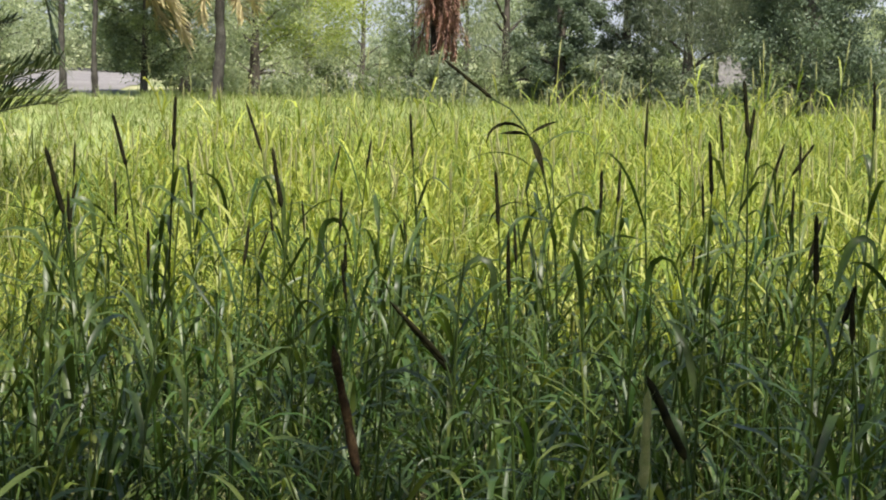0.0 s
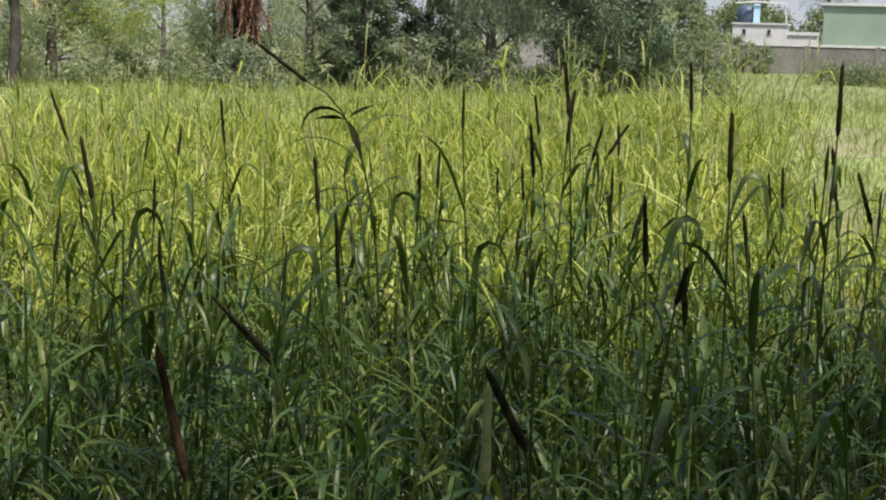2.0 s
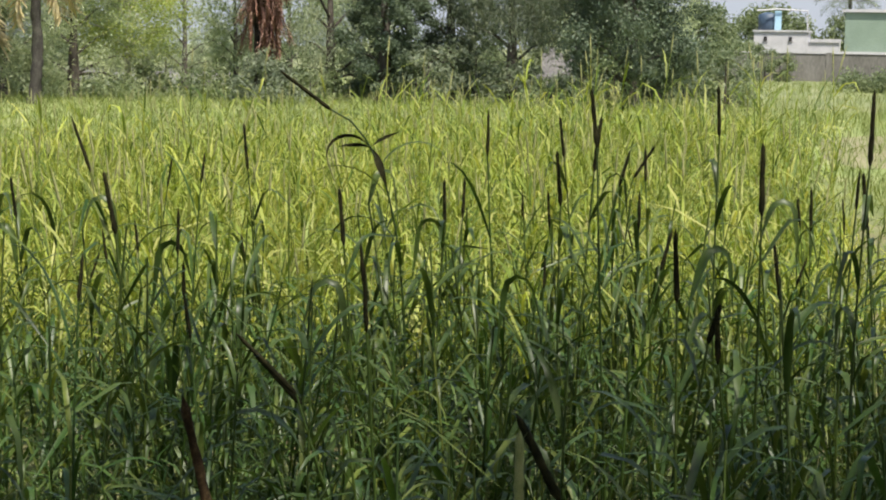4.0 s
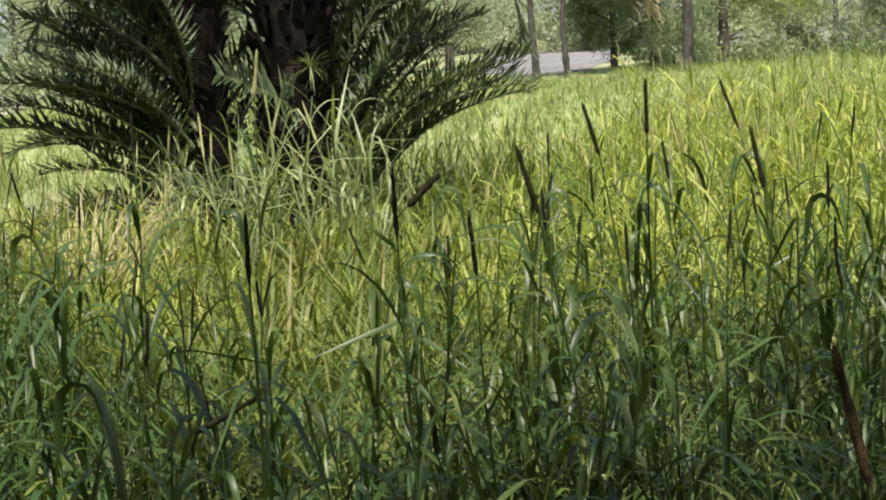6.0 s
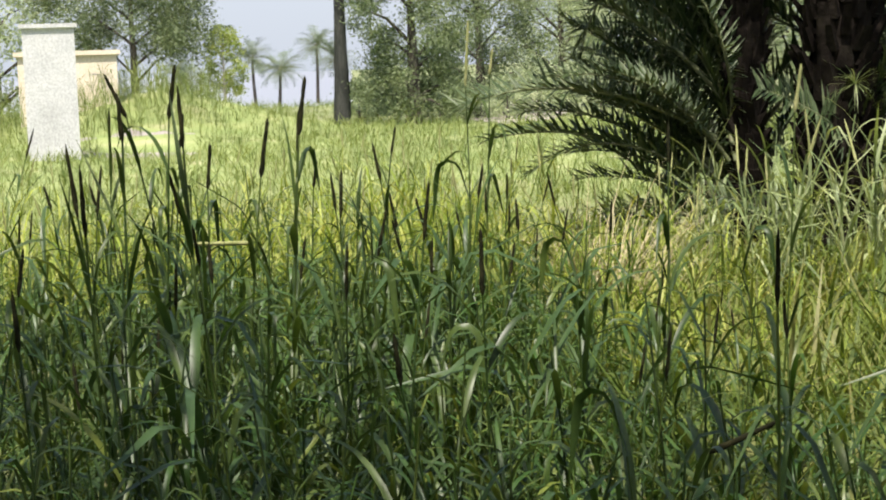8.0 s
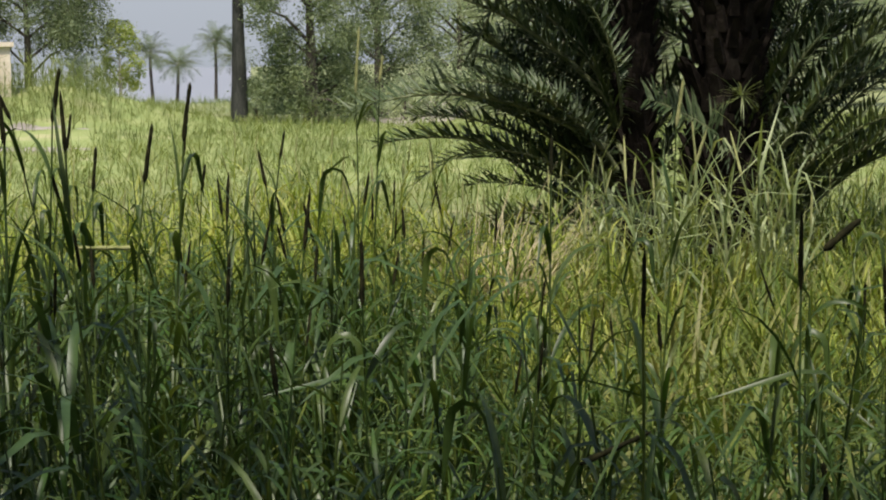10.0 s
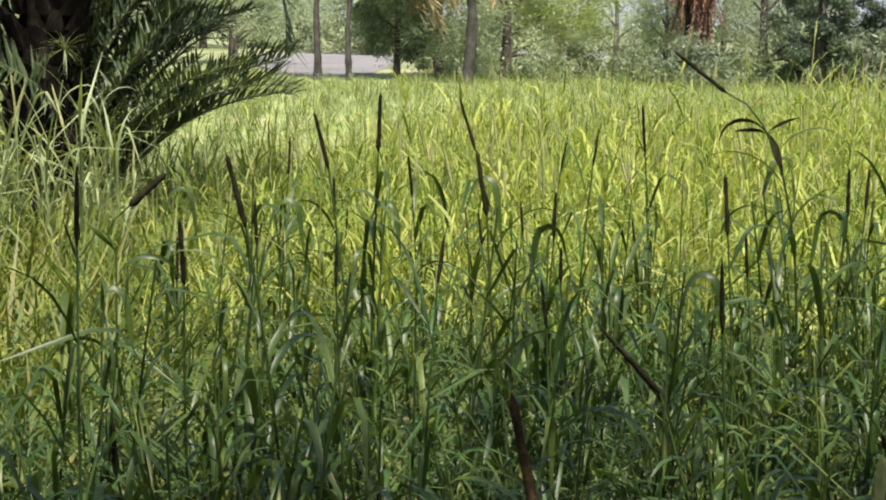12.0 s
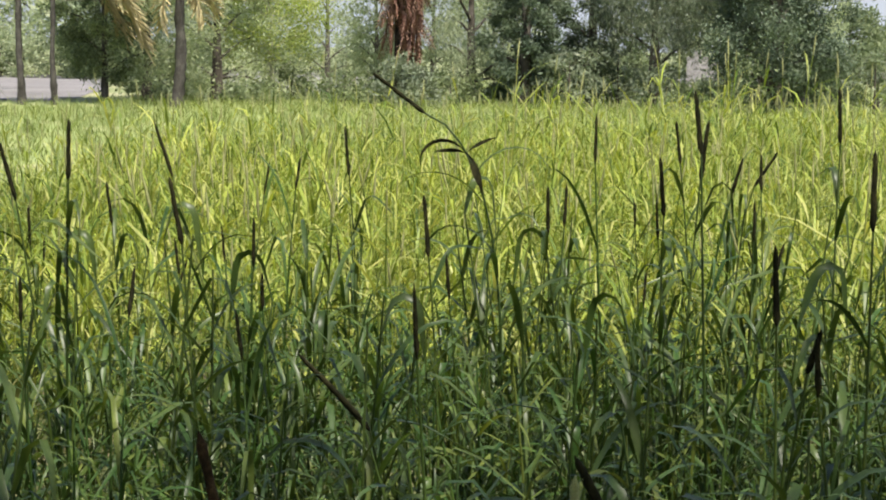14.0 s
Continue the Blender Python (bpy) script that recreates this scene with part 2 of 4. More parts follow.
# Near-black bark: the crown's shade on the trunks is in this colour.
PALM_BARK = rough_material("palm_bark_shaded", [(0.007, 0.0055, 0.0045), (0.015, 0.012, 0.0095), (0.033, 0.027, 0.021)], 7, fine=50)
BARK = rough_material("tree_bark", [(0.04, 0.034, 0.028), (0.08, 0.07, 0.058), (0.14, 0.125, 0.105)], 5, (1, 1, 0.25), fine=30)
BARK_DARK = rough_material("dark_bark", [(0.018, 0.019, 0.017), (0.034, 0.035, 0.031), (0.056, 0.057, 0.05)], 5, (1, 1, 0.25), fine=30)
# Lifted over BARK_DARK so distance haze on the palm trunks is in the colour.
BARK_MID = rough_material("hazed_palm_bark", [(0.028, 0.026, 0.022), (0.056, 0.052, 0.045), (0.095, 0.089, 0.076)], 5, (1, 1, 0.6), fine=30)
BARK_PALE = rough_material("pale_bark", [(0.25, 0.24, 0.19), (0.4, 0.38, 0.31), (0.5, 0.48, 0.42)], 5, (1, 1, 0.25), fine=30)
# Crown tones are lifted towards pale grey: distance haze in the colour.
CROWN_MID = leaf_material("tree_leaves_mid_hazed", [(0.22, 0.265, 0.16), (0.3, 0.345, 0.235), (0.38, 0.415, 0.315)], 0.48, tint=(1.05, 1.12, 0.8), patch=0.8)
CROWN_DARK = leaf_material("tree_leaves_dark", [(0.056, 0.08, 0.055), (0.08, 0.11, 0.076), (0.115, 0.145, 0.102)], 0.22, tint=(1.05, 1.12, 0.8), patch=0.8)
CROWN_GREY = leaf_material("tree_leaves_grey_hazed", [(0.23, 0.275, 0.18), (0.31, 0.35, 0.25), (0.38, 0.41, 0.32)], 0.45, tint=(1.05, 1.12, 0.8), patch=0.8)
CROWN_DEEP = leaf_material("tree_leaves_deep", [(0.09, 0.12, 0.065), (0.135, 0.17, 0.095), (0.195, 0.23, 0.135)], 0.32, tint=(1.05, 1.12, 0.8), patch=0.8)
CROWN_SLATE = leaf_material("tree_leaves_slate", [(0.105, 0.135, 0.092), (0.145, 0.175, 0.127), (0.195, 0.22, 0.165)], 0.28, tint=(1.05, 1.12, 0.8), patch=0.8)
# Paler than FROND: haze over the far palms is put into the colour.
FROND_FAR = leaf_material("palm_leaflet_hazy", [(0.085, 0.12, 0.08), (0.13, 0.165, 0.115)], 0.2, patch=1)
CROWN_YELLOW = leaf_material("tree_leaves_yellow", [(0.22, 0.29, 0.08), (0.29, 0.34, 0.11), (0.34, 0.36, 0.15)], 0.45, tint=(1.15, 1.2, 0.6), patch=0.8)
PLASTER = rough_material("white_plaster", [(0.36, 0.36, 0.36), (0.432, 0.432, 0.432), (0.475, 0.475, 0.468)], 1.5, rough=0.8, bump=0.15, fine=25)
CEMENT = rough_material("grey_cement", [(0.11, 0.106, 0.093), (0.155, 0.149, 0.134), (0.2, 0.193, 0.177)], 0.6, (1, 1, 0.35), bump=0.25, fine=9)
GREEN_SHEET = rough_material("green_painted_wall", [(0.165, 0.225, 0.165), (0.2, 0.265, 0.2)], 0.8, bump=0.1, fine=15, rough=0.6)
DARK = rough_material("dark_opening", [(0.03, 0.03, 0.03), (0.05, 0.05, 0.05)], 3)
TANK = rough_material("tank_blue_plastic", [(0.035, 0.06, 0.09), (0.055, 0.085, 0.12)], 2, rough=0.5, bump=0.1)
PIPE = rough_material("pale_blue_sheet", [(0.24, 0.39, 0.48), (0.3, 0.45, 0.54)], 2, rough=0.5, bump=0.1)
BEIGE = rough_material("beige_plaster", [(0.5, 0.43, 0.33), (0.62, 0.55, 0.44)], 1.2, rough=0.85, bump=0.2, fine=20)
STONE = rough_material("pale_rubble", [(0.2, 0.19, 0.178), (0.29, 0.278, 0.262)], 1.2, rough=0.9, bump=0.6, fine=8)


def ground_material():
    m, nt, bsdf = nodes_of("field_soil")
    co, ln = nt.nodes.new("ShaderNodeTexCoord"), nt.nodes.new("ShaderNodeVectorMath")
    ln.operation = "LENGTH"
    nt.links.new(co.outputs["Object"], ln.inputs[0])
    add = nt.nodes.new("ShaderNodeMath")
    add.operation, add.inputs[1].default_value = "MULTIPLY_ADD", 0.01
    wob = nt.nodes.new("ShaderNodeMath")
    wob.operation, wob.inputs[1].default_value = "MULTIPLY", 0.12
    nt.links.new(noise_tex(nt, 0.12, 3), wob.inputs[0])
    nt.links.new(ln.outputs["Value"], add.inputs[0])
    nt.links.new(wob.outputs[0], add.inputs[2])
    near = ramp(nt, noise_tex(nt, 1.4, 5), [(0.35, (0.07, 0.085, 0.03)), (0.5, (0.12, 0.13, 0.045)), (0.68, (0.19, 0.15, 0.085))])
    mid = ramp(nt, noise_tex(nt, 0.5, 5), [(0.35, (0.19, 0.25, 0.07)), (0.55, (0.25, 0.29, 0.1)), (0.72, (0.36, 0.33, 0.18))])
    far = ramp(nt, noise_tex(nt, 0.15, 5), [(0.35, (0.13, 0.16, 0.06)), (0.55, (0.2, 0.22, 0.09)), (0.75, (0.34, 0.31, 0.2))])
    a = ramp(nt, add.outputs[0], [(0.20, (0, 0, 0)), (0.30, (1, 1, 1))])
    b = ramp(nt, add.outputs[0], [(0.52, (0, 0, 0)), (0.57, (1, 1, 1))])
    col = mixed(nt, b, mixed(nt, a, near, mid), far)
    nt.links.new(col, bsdf.inputs["Base Color"])
    bsdf.inputs["Roughness"].default_value = 0.95
    bumped(nt, bsdf, noise_tex(nt, 18, 4), 0.5, 0.05)
    return m


SOIL = ground_material()
GREY_EARTH = rough_material("grey_bare_earth", [(0.13, 0.125, 0.12), (0.17, 0.163, 0.158), (0.21, 0.203, 0.198)], 0.3, rough=0.95, bump=0.4, fine=6)
EARTH = rough_material("pale_bare_earth", [(0.22, 0.195, 0.165), (0.3, 0.27, 0.235), (0.36, 0.325, 0.29)], 0.3, rough=0.95, bump=0.4, fine=6)
TAN = rough_material("tan_trodden_earth", [(0.165, 0.17, 0.08), (0.225, 0.212, 0.122), (0.265, 0.24, 0.15)], 0.6, rough=0.95, bump=0.4, fine=6)
GRIT = rough_material("grey_bare_earth", [(0.155, 0.152, 0.145), (0.22, 0.215, 0.207)], 0.3, rough=0.95, bump=0.4, fine=6)

# ---- ground ----
def ground_height(x, y):
    r, az = math.hypot(x, y), math.degrees(math.atan2(x, y))
    z = 0.03 * noise.noise((x * 0.4, y * 0.4, 0.0)) * min(1, 40 / (r + 1))
    z += 1.2 * math.exp(-((az + 44.5) / 4.0) ** 2 - ((r - 47) / 5.0) ** 2)          # grassy bank
    z -= 2.6 * max(0.0, min(1.0, (r - 75) / 60)) * max(0.0, min(1.0, (-34 - az) / 4)) * max(0.0, min(1.0, (az + 75) / 10))
    return z


def build_ground():
    rings = [0, 1.5] + [1.5 * 1.17 ** k for k in range(1, 50)]
    rings = [r for r in rings if r < 2600] + [2600]
    n = 180
    V, F = [], []
    for r in rings:
        for k in range(n):
            a = 2 * math.pi * k / n
            x, y = r * math.sin(a), r * math.cos(a)
            V.append((x, y, ground_height(x, y)))
    for i in range(len(rings) - 1):
        for k in range(n):
            F.append((i * n + k, i * n + (k + 1) % n, (i + 1) * n + (k + 1) % n, (i + 1) * n + k))
    F = np.array(F)[:, ::-1]
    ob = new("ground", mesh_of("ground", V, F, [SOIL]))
    tagged(ob, "field ground of brown soil and green turf turning to pale sandy earth", "ground", kind="structure")


build_ground()


def bare_patch(az0, az1, d0, d1, mat, label, seed):
    """An irregular sheet of bare earth lying on the ground."""
    n, k = 26, 8
    V, F = [], []
    for j in range(k + 1):
        for i in range(n + 1):
            u, v = i / n, j / k
            az, wob = az0 + (az1 - az0) * u, noise.noise((u * 6, v * 3, seed))
            pinch = math.sin(math.pi * min(1, max(0, 0.04 + 0.92 * u))) ** 0.35
            d = d0 + (d1 - d0) * (0.5 + (v - 0.5) * pinch) + wob * (d1 - d0) * 0.14
            p = spot(az, d)
            V.append((p.x, p.y, ground_height(p.x, p.y) + 0.014))
    for j in range(k):
        for i in range(n):
            a = j * (n + 1) + i
            F.append((a, a + 1, a + n + 2, a + n + 1))
    tagged(new("bare_earth", mesh_of("bare_earth", V, F, [mat])), label, "bare earth", kind="structure")


def build_water():
    m, nt, bsdf = nodes_of("river_water")
    # Pale grey base puts the haze over the river into the water's colour.
    bsdf.inputs["Base Color"].default_value, bsdf.inputs["Roughness"].default_value = (0.24, 0.24, 0.245, 1), 0.3
    bumped(nt, bsdf, noise_tex(nt, 0.8, 3), 0.15, 0.05)
    V, F = [], []
    for d in (118, 190, 400, 2600):
        for az in range(-60, -31, 2):
            V.append(spot(az, d, -2.35))
    for j in range(3):
        for i in range(14):
            a = j * 15 + i
            F.append((a, a + 1, a + 16, a + 15))
    tagged(new("water", mesh_of("water", [tuple(v) for v in V], F, [m])), "pale hazy water beyond the low bank", "water", kind="structure")


build_water()
bare_patch(-15.2, -10.4, 49, 86, GREY_EARTH, "pale sunlit bare earth beyond the field", 1.0)
bare_patch(-34.0, -30.3, 45, 72, EARTH, "pale sunlit bare earth beyond the field", 2.0)
bare_patch(-6.6, -1.4, 62, 110, GRIT, "grey bare ground behind the trees", 6.0)
bare_patch(8.6, 11.6, 72, 125, GRIT, "grey bare ground with rubble behind trees", 3.0)
bare_patch(18.6, 30.0, 24, 36, TAN, "sandy strip beside the field", 4.0)
bare_patch(-47.2, -42.7, 33.5, 41, EARTH, "pale rubble and earth beside the pillar", 5.0)


# ---- millet ----
def millet_pieces(rng, height, n_leaf, head, leaf_len=(0.3, 0.5), leaf_w=(0.016, 0.028), fine=True, lean=0.08, up=(1.0, 1.35), bend=(1.2, 2.6), thin=False):
    """Stem, leaves and seed head of one plant, each as its own arrays."""
    la = rng.uniform(0, 6.28)
    bowx, bowy = lean * math.cos(la) * rng.uniform(0.3, 1), lean * math.sin(la) * rng.uniform(0.3, 1)
    ts = np.linspace(0, 1, 5 if fine else 3)
    path = np.stack([bowx * ts ** 2, bowy * ts ** 2, height * ts], 1)
    stem = tube(path, np.linspace(0.0055, 0.0028, len(ts)), 4 if fine else 3)
    leaves, turn = [], rng.uniform(0, 6.28)
    for k in range(n_leaf):
        s = 0.12 + 0.8 * (k + rng.uniform(0, 0.6)) / n_leaf
        p = np.array([bowx * s * s, bowy * s * s, height * s])
        a = turn + math.pi * k + rng.uniform(-0.6, 0.6)
        e = rng.uniform(*up)
        L = rng.uniform(*leaf_len) * (0.75 + 0.5 * math.sin(math.pi * s))
        leaves.append(ribbon(p, (math.cos(a) * math.cos(e), math.sin(a) * math.cos(e), math.sin(e)), L, rng.uniform(*leaf_w),
                             rng.uniform(*bend), 5 if thin else 7 if fine else 3, 0.3, rng.uniform(-0.8, 0.8), 0, thin or not fine, rng.uniform(1.0, 3.2),
                             rng.uniform(.3, .6) if fine and not thin and rng.uniform() < .6 else None))
    top = path[-1]
    heads = None
    if head:
        d = np.array([2 * bowx + rng.uniform(-.08, .08), 2 * bowy + rng.uniform(-.08, .08), height])
        d /= np.linalg.norm(d)
        heads = spike(top, d, rng.uniform(0.12, 0.2), rng.uniform(0.005, 0.007), rng, 7 if fine else 4, 6 if fine else 4)
    return stem, leaves, heads


def spike(base, way, length, radius, rng, n=7, sides=6, droop=0.0, m=1):
    """A bristly cylindrical seed head."""
    s = np.linspace(0, 1, n)
    way = np.asarray(way, float)
    path = base + way * (length * s)[:, None]
    path[:, 2] -= droop * s ** 2
    rad = radius * np.array([0.35] + [1.0] * (n - 2) + [0.15]) * (1.08 - 0.35 * s)
    return tube(path, rad, sides, m, 0.22, rng)


def bristles(base, way, length, radius, rng, n=90):
    """The short stiff hairs of a seed head."""
    way = np.asarray(way, float)
    a = np.cross(way, [0.3, 0.9, 0.2])
    a /= np.linalg.norm(a)
    b = np.cross(way, a)
    ps = []
    for k in range(n):
        th, u = k * 2.4, (k + .5) / n
        out = a * math.cos(th) + b * math.sin(th)
        p = base + way * length * (.04 + .9 * u) + out * radius * .7
        q = p + out * radius * rng.uniform(.6, 1.2) + way * .011
        t = np.cross(out, way) * .0009
        ps.append((np.array([p - t, p + t, q + t * .3, q - t * .3]), np.array([(0, 1, 2, 3)]), 0))
    return join(ps)


def template(rng, **kw):
    stem, leaves, head = millet_pieces(rng, **kw)
    return join([stem, *leaves] + ([head] if head else []))


PALM = spot(-22.0, 12.0)


def clearing(x, y):
    """How far a place lies in the low patch before the palm: 0 outside, 1 in its middle."""
    az, d = np.degrees(np.arctan2(x, y)), np.hypot(x, y)
    return np.clip(1.25 - np.hypot((az + 21.5) / 8.5, (d - 8.3) / 3.6), 0, 1)


def green_reach(x, y):
    """How much farther the green stand goes out, which it does beyond the palm's near side."""
    return 2.2 * np.clip((-27.5 - np.degrees(np.arctan2(x, y))) / 5.0, 0, 1)


def scatter(rng, r0, r1, az0, az1, per_m2, limit=True):
    a0, a1 = radians(az0), radians(az1)
    n = int(0.5 * (a1 - a0) * (r1 * r1 - r0 * r0) * per_m2)
    r = np.sqrt(rng.uniform(r0 * r0, r1 * r1, n))
    a = rng.uniform(a0, a1, n)
    if limit:
        edge = np.interp(np.degrees(a), [-70, -46, -34, -30.6, -28.3, -17, -12, -8, 14, 16.5, 18.3, 20, 40], [9, 12, 13.5, 11.2, 11.2, 13.5, 15, 20, 25, 24, 14, 9.5, 8.5])
        keep = r < edge * (1 + 0.12 * rng.normal(size=n))
        r, a = r[keep], a[keep]
    x, y = r * np.sin(a), r * np.cos(a)
    keep = np.hypot(x - PALM.x, y - PALM.y) > 0.55
    return x[keep], y[keep]


def field(name, label, x, y, templates, weights, rng, slots, scale=(0.8, 1.15), tilt=0.12):
    n, base = len(x), np.array([ground_height(a, b) for a, b in zip(x, y)])
    which = rng.choice(len(templates), n, p=np.array(weights) / sum(weights))
    keep = rng.uniform(0, 1, n) > 0.15 * clearing(x, y)
    x, y, which, base, n = x[keep], y[keep], which[keep], base[keep], int(keep.sum())
    size = rng.uniform(*scale, n) * (1 - 0.5 * clearing(x, y))
    V, F, M = stamp(templates, x, y, base - 0.01, rng.uniform(0, 6.28, n), size, rng.normal(0, tilt, (n, 2)), which, rng)
    ob = new(name, mesh_of(name, V, F, slots, M))
    return tagged(ob, label, "millet", kind="stuff")


def build_millet():
    rng = np.random.default_rng(5)
    # the shaded stand round the camera
    tall = [template(rng, height=rng.uniform(0.85, 1.15), n_leaf=7, head=True, leaf_w=(.01, .02)) for _ in range(10)]
    mid = [template(rng, height=rng.uniform(0.5, 0.8), n_leaf=7, head=False, leaf_len=(0.18, 0.34), leaf_w=(0.011, 0.025), up=(.6, 1.25), bend=(1.1, 2.8)) for _ in range(14)]
    low = [template(rng, height=rng.uniform(0.25, 0.5), n_leaf=11, head=False, leaf_len=(0.15, 0.32), leaf_w=(0.005, 0.013), up=(.6, 1.35), bend=(.6, 2.6), thin=True) for _ in range(12)]
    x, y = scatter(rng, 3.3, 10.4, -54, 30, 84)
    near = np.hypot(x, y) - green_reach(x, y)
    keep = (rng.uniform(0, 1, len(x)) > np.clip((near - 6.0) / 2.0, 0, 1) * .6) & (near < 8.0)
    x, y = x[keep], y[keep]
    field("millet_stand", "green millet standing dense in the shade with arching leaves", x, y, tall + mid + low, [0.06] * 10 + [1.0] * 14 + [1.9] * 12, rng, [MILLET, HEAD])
    x, y = scatter(rng, 2.3, 9.0, 33, 75, 6)
    x2, y2 = scatter(rng, 2.3, 9.0, -100, -57, 6)
    field("millet_stand", "green millet standing in the shade beside the view", np.r_[x, x2], np.r_[y, y2], mid[:4], [1] * 4, rng, [MILLET, HEAD])
    # the sunlit field
    b_tall = [template(rng, height=rng.uniform(0.8, 1.05), n_leaf=6, head=True, fine=False, leaf_len=(.2, .38), leaf_w=(0.012, 0.021), bend=(0.5, 2.4), up=(.75, 1.35)) for _ in range(8)]
    b_mid = [template(rng, height=rng.uniform(0.45, 0.75), n_leaf=7, head=False, fine=False, leaf_len=(0.18, 0.38), leaf_w=(0.009, 0.019), bend=(0.3, 2.2), up=(.8, 1.45)) for _ in range(12)]
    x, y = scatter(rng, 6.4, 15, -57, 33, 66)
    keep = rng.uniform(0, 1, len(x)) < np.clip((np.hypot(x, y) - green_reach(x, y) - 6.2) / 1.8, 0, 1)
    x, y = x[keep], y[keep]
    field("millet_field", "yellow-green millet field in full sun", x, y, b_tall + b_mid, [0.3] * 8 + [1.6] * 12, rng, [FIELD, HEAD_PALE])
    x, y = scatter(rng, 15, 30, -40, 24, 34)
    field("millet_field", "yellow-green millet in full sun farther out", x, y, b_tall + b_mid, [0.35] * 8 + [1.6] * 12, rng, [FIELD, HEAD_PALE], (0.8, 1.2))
    x, y = scatter(rng, 39, 54, -52, -42.2, 6, False)
    field("bank_grass", "tall green grass on the low bank", x, y, b_mid, [1] * 12, rng, [TURF, HEAD_PALE], (.9, 1.7))
    # tall pale stalks along the far edge
    x, y = scatter(rng, 16, 25, -11, 17, 2.4)
    x1, y1 = scatter(rng, 19, 25, 3, 17, 5.5)
    x2, y2 = scatter(rng, 18, 24, 16.5, 19.2, 5, False)
    x, y = np.r_[x, x1], np.r_[y, y1]
    field("tall_grass", "tall pale stalks rising above the field's far edge", np.r_[x, x2], np.r_[y, y2], b_tall[:3] + b_mid[:8], [.7] * 3 + [1] * 8, rng, [FIELD, HEAD_PALE], (1.15, 1.8))


def build_turf():
    rng = np.random.default_rng(9)
    tufts = []
    for _ in range(8):
        ps = []
        for k in range(6):
            a, e = rng.uniform(0, 6.28), rng.uniform(0.9, 1.45)
            ps.append(ribbon((rng.uniform(-.08, .08), rng.uniform(-.08, .08), 0), (math.cos(a) * math.cos(e), math.sin(a) * math.cos(e), math.sin(e)),
                             rng.uniform(0.15, 0.42), 0.016, rng.uniform(0.3, 1.2), 2, 0, 0, 0, True))
        tufts.append(join(ps))
    x, y = scatter(rng, 10, 48, -54, 28, 12.5, False)
    d, az = np.hypot(x, y), np.degrees(np.arctan2(x, y))
    edge = np.interp(az, [-46, -34, -28, -17, -12, -8, 14, 16.5, 18.5, 21], [10.5, 12, 11, 12, 13, 17, 21, 20, 13, 10])
    sandy = (az > 18.6) & (d > 23.5) & (d < 36.5)
    keep = (d > edge) & ~((d > 33.5) & (d < 41) & (az > -46.2) & (az < -43.0)) & ~((d > 44) & (((az > -14.7) & (az < -10.6)) | ((az > -34) & (az < -30.3)))) & ~(sandy & (rng.uniform(0, 1, len(x)) < .35))
    x, y = x[keep], y[keep]
    x3, y3 = scatter(rng, 48, 92, 13, 28, 3.2, False)
    x4, y4 = scatter(rng, 48, 80, -54, -36, 3.2, False)
    x5, y5 = scatter(rng, 48, 84, -9.5, 13, 3.6, False)
    x, y = np.r_[x, x3, x4, x5], np.r_[y, y3, y4, y5]
    ob = field("short_grass", "short pale green grass on open ground in sun", x, y, tufts, [1] * 8, rng, [TURF], (0.6, 1.45))
    tagged(ob, category="grass")
    # thin yellow-green grass of the low patch before the palm
    x, y = scatter(rng, 4.2, 11.5, -32, -11, 85, False)
    keep = clearing(x, y) > rng.uniform(.05, .5, len(x))
    x, y = x[keep], y[keep]
    V, F, M = stamp(tufts, x, y, np.zeros(len(x)), rng.uniform(0, 6.28, len(x)), rng.uniform(.9, 2.0, len(x)), rng.normal(0, .15, (len(x), 2)), rng.integers(0, 8, len(x)), rng)
    tagged(new("patch_grass", mesh_of("patch_grass", V, F, [PATCH], M)), "thin low yellow-green grass in a gap of the millet", "grass", kind="stuff")
    # rank grass round the palm's foot
    x, y = scatter(rng, 9.9, 11.6, -26.5, -18.7, 27, False)
    tall = [template(rng, height=rng.uniform(.4, .85), n_leaf=8, head=k < 2, leaf_len=(.2, .42), leaf_w=(.009, .018), bend=(.4, 2.3), up=(1.0, 1.45)) for k in range(8)]
    V, F, M = stamp(tall, x, y, np.zeros(len(x)), rng.uniform(0, 6.28, len(x)), rng.uniform(.6, 1.75, len(x)), rng.normal(0, .12, (len(x), 2)), rng.integers(0, 8, len(x)), rng)
    tagged(new("rank_grass", mesh_of("rank_grass", V, F, [RANK, HEAD_PALE], M)), "tall pale green grass sunlit round the palm's foot", "grass", kind="stuff")


build_millet()
build_turf()


# plants that stand out: heading, distance, height of the head's foot, lean of the head, length
HEADS_SHADE = [
    (-14.5, 4.3, 1.14, -15, .19), (-12.0, 5.5, 1.18, -15, .19), (-11.7, 7.7, .78, -2, .17), (-9.8, 5.5, 1.24, 1, .19),
    (-9.2, 7.7, .87, -7, .19), (-6.4, 4.9, 1.11, -10, .19), (1.7, 5.3, 1.03, -5, .19), (5.5, 6.7, .95, -1, .19),
    (9.3, 5.6, 1.14, -5, .19), (10.4, 5.3, 1.36, -7, .19), (9.5, 7.7, 1.17, -7, .19), (10.8, 5.6, 1.26, 6, .19),
    (13.3, 4.2, 1.03, -3, .19), (14.9, 3.9, .98, 15, .10), (12.8, 7.7, 1.08, 32, .18), (-1.4, 7.7, 1.09, -5, .22),
    (19.9, 4.9, 1.35, 1, .22), (19.7, 5.8, 1.08, -6, .19)]
